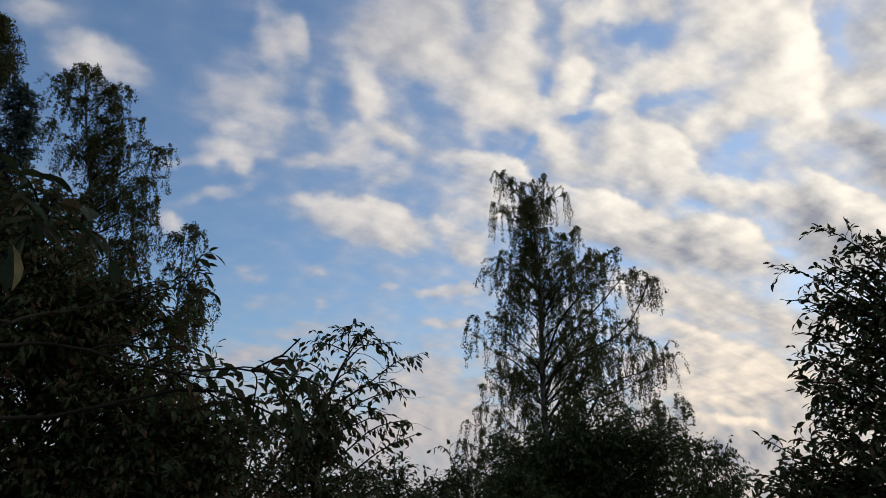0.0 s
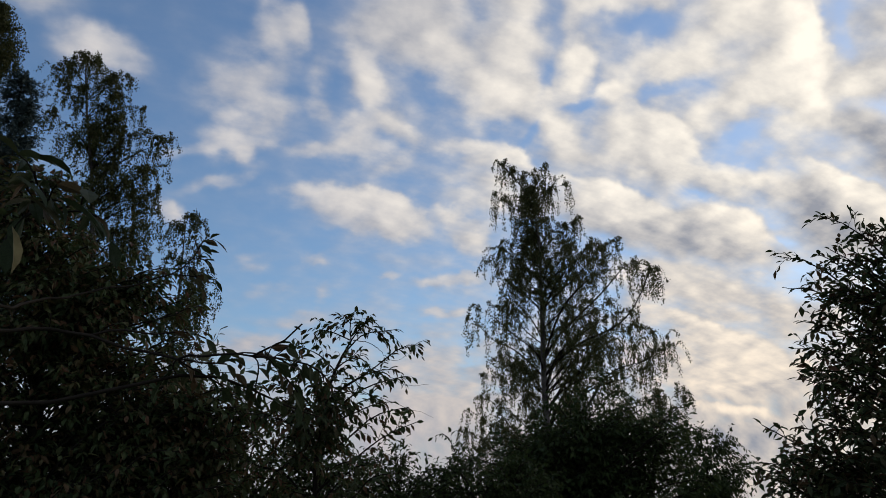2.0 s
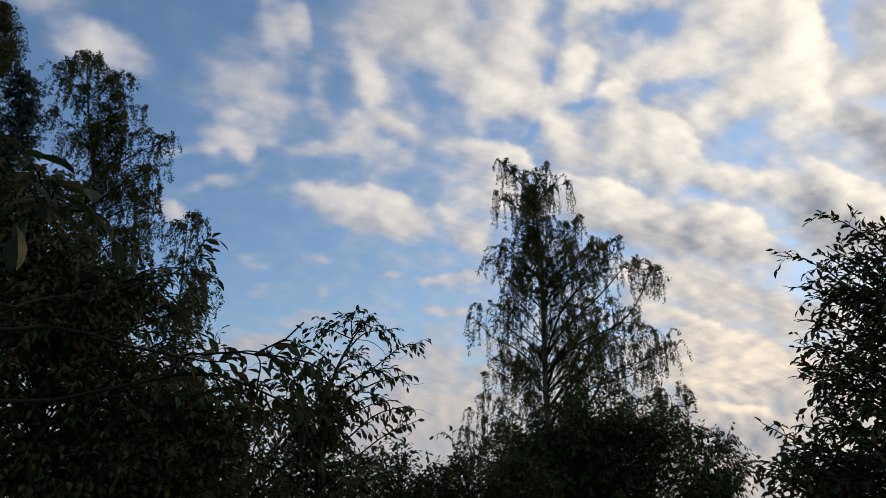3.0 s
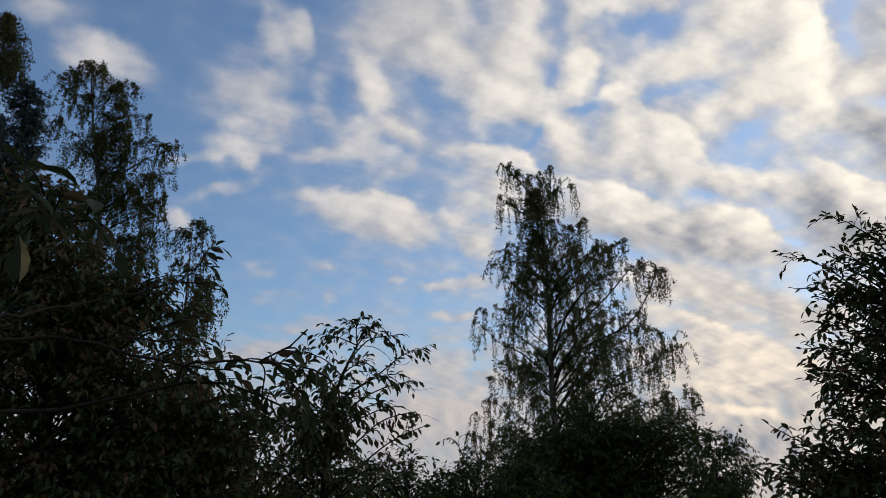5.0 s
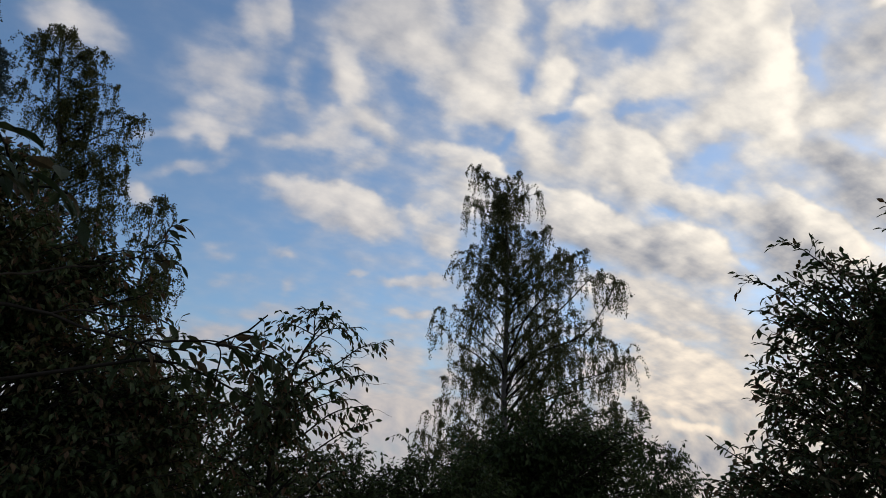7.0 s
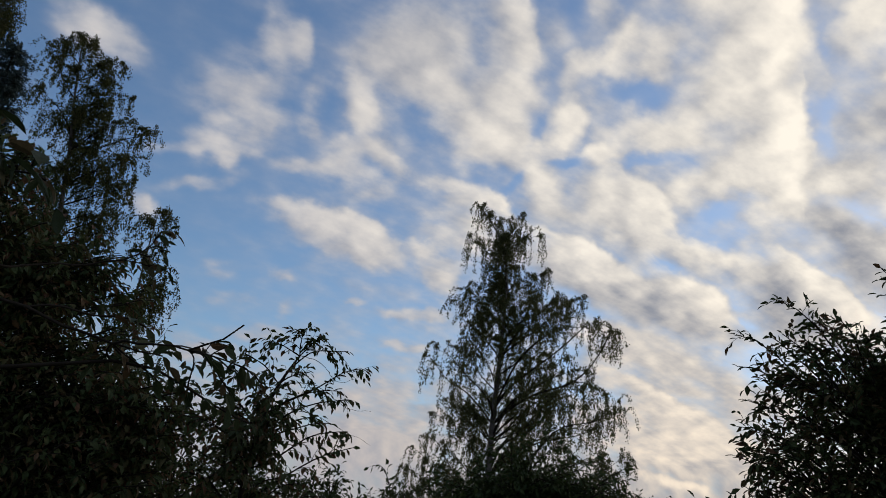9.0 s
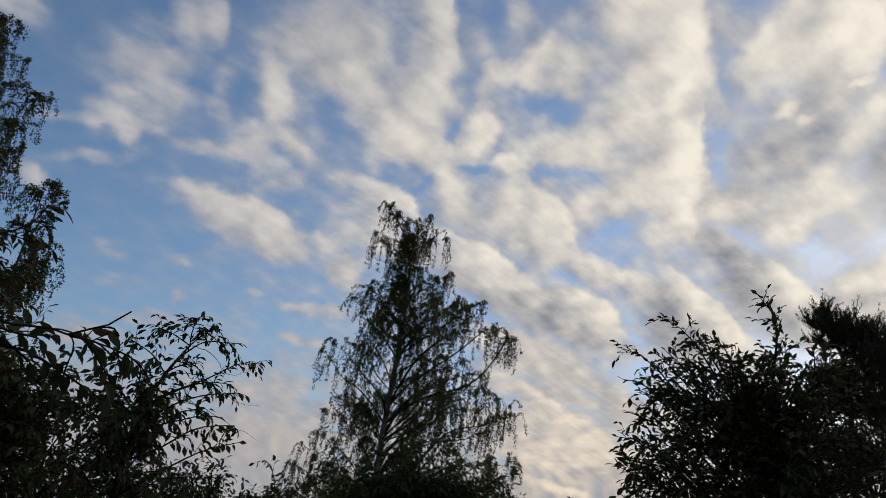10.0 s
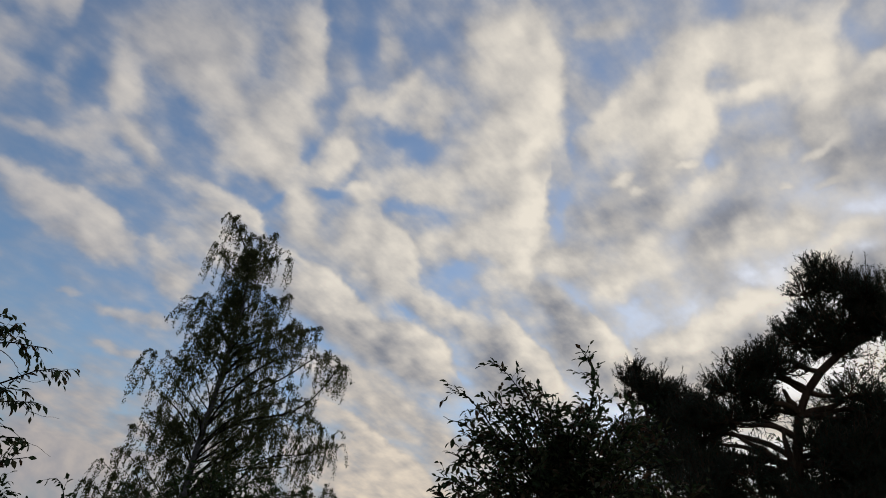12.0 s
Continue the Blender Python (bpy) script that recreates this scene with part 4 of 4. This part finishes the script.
pine("pine_tree", 52, "dark spreading pine with a bent trunk", b,
     [b, (6.69, 5.31, 4.24), (6.76, 5.22, 4.62), (6.93, 5.00, 4.96), (7.16, 4.67, 5.21), (7.47, 4.35, 5.62), (7.58, 4.16, 6.15)],
     [((6.69, 5.31, 4.30), (6.53, 5.35, 4.52)), ((6.66, 5.35, 3.58), (6.11, 5.68, 3.99)), ((6.69, 5.31, 4.24), (7.24, 4.72, 4.54)), ((6.57, 5.30, 3.61), (6.44, 5.30, 4.05))],
     [((6.96, 5.13, 6.08), (0.18, 0.20, 0.16), 50), ((6.81, 5.19, 5.80), (0.20, 0.22, 0.18), 64), ((7.07, 4.98, 5.90), (0.30, 0.3, 0.20), 100), ((6.97, 4.58, 5.62), (0.33, 0.33, 0.20), 110), ((6.89, 5.17, 5.52), (0.22, 0.24, 0.18), 70),
      ((6.98, 4.82, 5.35), (0.41, 0.41, 0.22), 170), ((7.17, 4.64, 5.54), (0.30, 0.3, 0.22), 120), ((7.42, 4.44, 5.70), (0.5, 0.5, 0.4), 170), ((7.21, 4.59, 5.40), (0.5, 0.5, 0.26), 150),
      ((6.67, 5.20, 5.15), (0.30, 0.3, 0.18), 96), ((6.98, 5.05, 5.14), (0.36, 0.38, 0.20), 130), ((6.70, 5.36, 5.32), (0.16, 0.16, 0.12), 36)] + [((6.52, 5.62, 5.00), (0.22, 0.22, 0.16), 64), ((6.17, 5.59, 4.76), (0.22, 0.22, 0.18), 70),
      ((6.46, 5.38, 4.80), (0.38, 0.38, 0.21), 140), ((6.09, 5.68, 4.52), (0.26, 0.26, 0.16), 72), ((6.40, 5.57, 4.50), (0.38, 0.38, 0.15), 110), ((6.05, 6.02, 4.28), (0.28, 0.28, 0.15), 76),
      ((6.10, 5.70, 4.18), (0.38, 0.38, 0.16), 110), ((6.50, 5.63, 4.32), (0.28, 0.30, 0.14), 80), ((5.86, 6.21, 4.18), (0.22, 0.22, 0.18), 70), ((6.08, 6.01, 4.04), (0.30, 0.3, 0.16), 84),
      ((6.95, 4.80, 3.94), (0.62, 0.5, 0.42), 280), ((6.72, 4.95, 3.45), (0.6, 0.5, 0.35), 200)] + [((5.97, 5.83, 3.47), (0.6, 0.5, 0.35), 220), ((6.40, 5.35, 3.36), (0.5, 0.5, 0.2), 100),
      ((7.07, 4.97, 4.60), (0.5, 0.5, 0.2), 60), ((7.32, 4.78, 4.45), (0.45, 0.5, 0.3), 130), ((6.04, 6.18, 3.89), (0.45, 0.5, 0.3), 80), ((6.16, 5.48, 3.65), (0.3, 0.4, 0.2), 80), ((6.67, 5.02, 4.01), (0.3, 0.4, 0.25), 90), ((7.25, 5.30, 3.98), (0.46, 0.46, 0.27), 180), ((7.19, 4.87, 4.01), (0.38, 0.38, 0.30), 170), ((7.33, 4.95, 3.70), (0.46, 0.46, 0.30), 150), ((7.10, 5.42, 3.63), (0.38, 0.38, 0.23), 120), ((6.87, 5.66, 3.57), (0.30, 0.30, 0.20), 80)] + [((7.28, 5.29, 4.33), (0.35, 0.35, 0.14), 80), ((7.45, 5.01, 4.40), (0.30, 0.30, 0.14), 80), ((6.40, 6.33, 3.93), (0.30, 0.30, 0.23), 90), ((6.16, 5.94, 3.52), (0.35, 0.35, 0.23), 100), 
      ((7.39, 4.29, 4.50), (0.5, 0.5, 0.6), 180)],
     trunk=(0.075, 0.03))
b = (12.57, 8.26, 6.10)
broadleaf("rowan_tree", 33, "light leafy tree behind the pine", b, [(b[0], b[1], 2.0), (b[0], b[1], 4.5)],
          [], [((12.48, 8.40, 7.17), (0.6, 0.6, 0.6), 22), ((12.76, 7.97, 6.11), (1.0, 1.0, 1.0), 26), ((12.17, 8.84, 6.89), (0.7, 0.8, 0.6), 20)],
          0.08, trunk=(0.08, 0.02), twig=(0.45, 9), spacing=0.055, crown_label="light green leaves", outline=LEAF_FAR, leaf_mat=BIRCH_LEAF)

b = (9.73, 8.68, 4.14)
broadleaf("lilac_shrub", 34, "tall dark lilac shrub behind the pines", b, [(b[0], b[1], 1.5), (b[0], b[1], 3.0)],
          [], [((9.27, 9.17, 4.80), (1.0, 1.0, 0.6), 22), ((9.73, 8.68, 4.23), (1.6, 1.2, 0.7), 34), ((10.60, 7.60, 4.69), (1.3, 1.2, 0.9), 40)],
          0.095, trunk=(0.09, 0.02), twig=(0.45, 9), spacing=0.05, crown_label="dark green leaves", outline=LEAF_MID, leaf_mat=SHRUB_LEAF)

# ---------------------------------------------------------------- the near bird cherries
CHERRIES = "bird cherry trees of the garden"
b = (2.96, 4.08, 2.44)
broadleaf("bird_cherry_tree", 61, "bushy bird cherry with dark pointed leaves", b, [(b[0], b[1], 0.9), (b[0] + 0.05, b[1], 2.2)],
          [(2.38, 4.33, 3.32), (2.16, 4.44, 3.08), (2.16, 4.44, 2.87), (2.58, 4.21, 3.18), (2.83, 4.17, 3.13), (2.89, 4.01, 3.50), (2.97, 3.95, 3.31), (2.26, 4.39, 2.69),
           (2.29, 4.26, 3.04), (2.22, 4.30, 2.78), (2.56, 4.34, 3.08), (3.01, 3.92, 3.16), (3.20, 3.90, 3.15), (3.33, 3.79, 3.08), (1.87, 4.42, 2.03), (1.80, 4.45, 1.79),
           (2.18, 4.39, 2.65), (2.08, 4.32, 2.29), (1.94, 4.39, 1.85)],
          [((2.71, 4.25, 2.88), (0.48, 0.5, 0.3), 40), ((2.29, 4.33, 2.46), (0.2, 0.3, 0.5), 24), ((2.29, 4.33, 1.94), (0.36, 0.4, 0.34), 36), ((2.02, 4.46, 1.73), (0.26, 0.3, 0.2), 24), ((3.20, 4.02, 2.90), (0.45, 0.5, 0.28), 34), ((2.93, 4.10, 2.47), (0.75, 0.6, 0.35), 30), ((2.99, 4.06, 2.01), (0.8, 0.7, 0.4), 34), ((3.45, 3.75, 2.40), (0.5, 0.5, 0.5), 18)],
          0.062, trunk=(0.06, 0.015), twig=(0.2, 12), spacing=0.028, droop=0.18, rise=0.9, limb_thick=0.006, crown_label="dark pointed leaves", singles=290, group=CHERRIES)
b = (-0.77, 4.64, 1.76)
broadleaf("bird_cherry_tree", 62, "bird cherry with a leaning leafy top", b, [(b[0], b[1], 0.9), (-0.76, 4.54, 1.95), (-0.71, 4.55, 2.20), (-0.67, 4.55, 2.37), (-0.58, 4.56, 2.56)],
          [(-0.61, 4.56, 2.72), (-0.48, 4.57, 2.69), (-0.30, 4.59, 2.64), (-0.17, 4.60, 2.54), (-0.78, 4.53, 2.62), (-0.90, 4.41, 2.50), (-0.50, 4.47, 2.45), (-0.23, 4.59, 2.34), (-0.34, 4.69, 2.40),
           (-0.63, 4.46, 2.36), (-0.22, 4.59, 2.15), (-0.17, 4.50, 2.05), (-0.43, 4.58, 2.21), (-0.58, 4.66, 2.26), (-0.76, 4.43, 2.29), (-0.93, 4.30, 2.39), (-1.00, 4.28, 2.25), (-0.32, 4.49, 2.17)],
          [((-0.67, 4.55, 2.09), (0.33, 0.3, 0.18), 16), ((-1.00, 4.39, 1.97), (0.42, 0.4, 0.25), 14), ((-0.81, 4.53, 1.73), (0.6, 0.5, 0.3), 14), ((-0.79, 4.53, 1.33), (0.6, 0.5, 0.4), 16)],
          0.058, trunk=(0.035, 0.007), limb_thick=0.004, twig=(0.16, 9), spacing=0.026, droop=0.7, rise=0.6, crown_label="dark pointed leaves", singles=290, group=CHERRIES, bough_thick=0.0026,
          boughs=[[(-0.67, 4.55, 2.37), (-0.47, 4.58, 2.41), (-0.24, 4.59, 2.28), (-0.10, 4.60, 2.29)], [(-0.69, 4.55, 2.24), (-0.43, 4.58, 2.22), (-0.22, 4.59, 2.14), (-0.07, 4.60, 2.09)],
                  [(-0.58, 4.56, 2.56), (-0.46, 4.58, 2.55), (-0.33, 4.59, 2.43), (-0.20, 4.60, 2.49)], [(-0.71, 4.55, 2.20), (-0.87, 4.42, 2.38), (-1.01, 4.28, 2.38), (-1.13, 4.15, 2.31)]])
b = (-2.45, 4.59, 1.76)
broadleaf("bird_cherry_tree", 64, "broad bird cherry in deep shade with browning leaves", b, [(b[0], b[1], 0.9), (-2.50, 4.56, 2.09), (-2.55, 4.53, 2.64), (-2.67, 4.46, 3.31)],
          [(-1.68, 4.71, 2.69), (-1.84, 4.76, 2.85), (-1.50, 4.77, 2.51), (-1.98, 4.59, 2.96)],
          [((-2.77, 4.40, 3.36), (0.42, 0.5, 0.34), 32), ((-2.38, 4.63, 3.05), (0.6, 0.6, 0.3), 36), ((-2.58, 4.52, 2.64), (0.6, 0.6, 0.5), 50), ((-1.98, 4.81, 2.67), (0.5, 0.6, 0.36), 44),
           ((-2.33, 4.65, 2.10), (0.9, 0.7, 0.45), 70), ((-1.62, 4.84, 2.08), (0.5, 0.6, 0.4), 80), ((-1.29, 4.73, 2.14), (0.3, 0.4, 0.22), 22), ((-2.09, 4.76, 1.57), (1.1, 0.8, 0.5), 90), ((-1.58, 4.74, 1.74), (0.55, 0.6, 0.35), 60), ((-2.90, 4.31, 2.74), (0.5, 0.6, 0.7), 30)],
          0.068, trunk=(0.07, 0.02), limb_thick=0.006, twig=(0.26, 9), spacing=0.033, droop=0.6, rise=0.7, crown_label="dark browning leaves", group=CHERRIES)
b = (-1.29, 1.78, 1.87)
near_cherry = broadleaf("bird_cherry_tree", 63, "near bird cherry with few large drooping leaves", b, [(b[0], b[1], 0.9), (-1.32, 1.76, 2.01), (-1.39, 1.71, 2.25), (-1.44, 1.67, 2.42)],
          [(-0.92, 2.64, 2.54), (-0.90, 2.65, 2.46), (-0.87, 2.66, 2.39), (-0.94, 2.64, 2.43), (-0.68, 1.11, 2.11), (-0.59, 1.16, 2.05), (-0.65, 1.07, 2.04),
           (-0.72, 2.18, 2.06), (-0.63, 2.11, 1.97), (-0.79, 2.16, 1.95), (-0.45, 1.95, 1.95), (-0.42, 2.06, 1.95), (-0.37, 2.27, 1.96), (-0.66, 2.20, 1.92), (-0.77, 2.27, 1.95), (-0.43, 2.16, 1.90), (-0.57, 2.23, 1.89), (-0.40, 2.37, 1.85)],
          [],
          0.056, trunk=(0.04, 0.015), twig=(0.09, 2), spacing=0.04, droop=0.55, rise=0.0, arch=0.03, crown_label="dark browning leaves", singles=290, group=CHERRIES, limb_thick=0.003, bough_thick=0.0068,
          boughs=[[(-1.32, 1.76, 2.01), (-1.05, 1.58, 2.07), (-0.73, 1.19, 2.06), (-0.63, 1.14, 2.06)], [(-1.32, 1.76, 2.01), (-1.30, 2.25, 2.19), (-1.14, 2.56, 2.34), (-0.97, 2.63, 2.42), (-0.93, 2.64, 2.52)],
                  [(-1.31, 1.77, 1.98), (-1.09, 2.03, 2.06), (-0.79, 2.05, 1.98), (-0.57, 1.92, 1.96), (-0.46, 1.89, 1.96), (-0.41, 1.86, 1.99), (-0.37, 1.86, 2.03)]])


def single_leaf(tree, base, tip, half, mat, label=""):
    """One leaf from its stalk to its tip."""
    data = bpy.data.meshes.new("leaf")
    corners, polys = LEAF_FINE
    base, tip = Vector(base), Vector(tip)
    length = (tip - base).length
    data.from_pydata((corners * (length, half, length)).tolist(), [], polys)
    data.materials.append(mat)
    ob = new("leaf", data)
    ob.parent = tree
    ob.matrix_basis = Matrix.Translation(base - tree.location) @ (tip - base).to_track_quat("X", "Z").to_matrix().to_4x4()
    return tagged(ob, label)


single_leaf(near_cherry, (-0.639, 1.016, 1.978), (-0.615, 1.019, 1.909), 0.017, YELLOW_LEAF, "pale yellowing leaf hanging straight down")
# dark leaves against the sky, their shade painted into the leaf colour
single_leaf(near_cherry, (-0.670, 1.040, 2.105), (-0.598, 1.038, 2.095), 0.019, CHERRY_LEAF_SINGLE_SHADED)
single_leaf(near_cherry, (-0.613, 1.075, 2.048), (-0.521, 1.079, 2.000), 0.016, CHERRY_LEAF_SINGLE_SHADED)
single_leaf(near_cherry, (-0.649, 1.054, 2.041), (-0.577, 1.050, 1.994), 0.017, CHERRY_LEAF_SINGLE_SHADED)
single_leaf(near_cherry, (-0.666, 1.043, 2.070), (-0.598, 1.038, 2.026), 0.016, CHERRY_LEAF_SINGLE_SHADED)
single_leaf(near_cherry, (-0.601, 1.082, 2.089), (-0.626, 1.021, 2.107), 0.011, CHERRY_LEAF_SINGLE_SHADED)
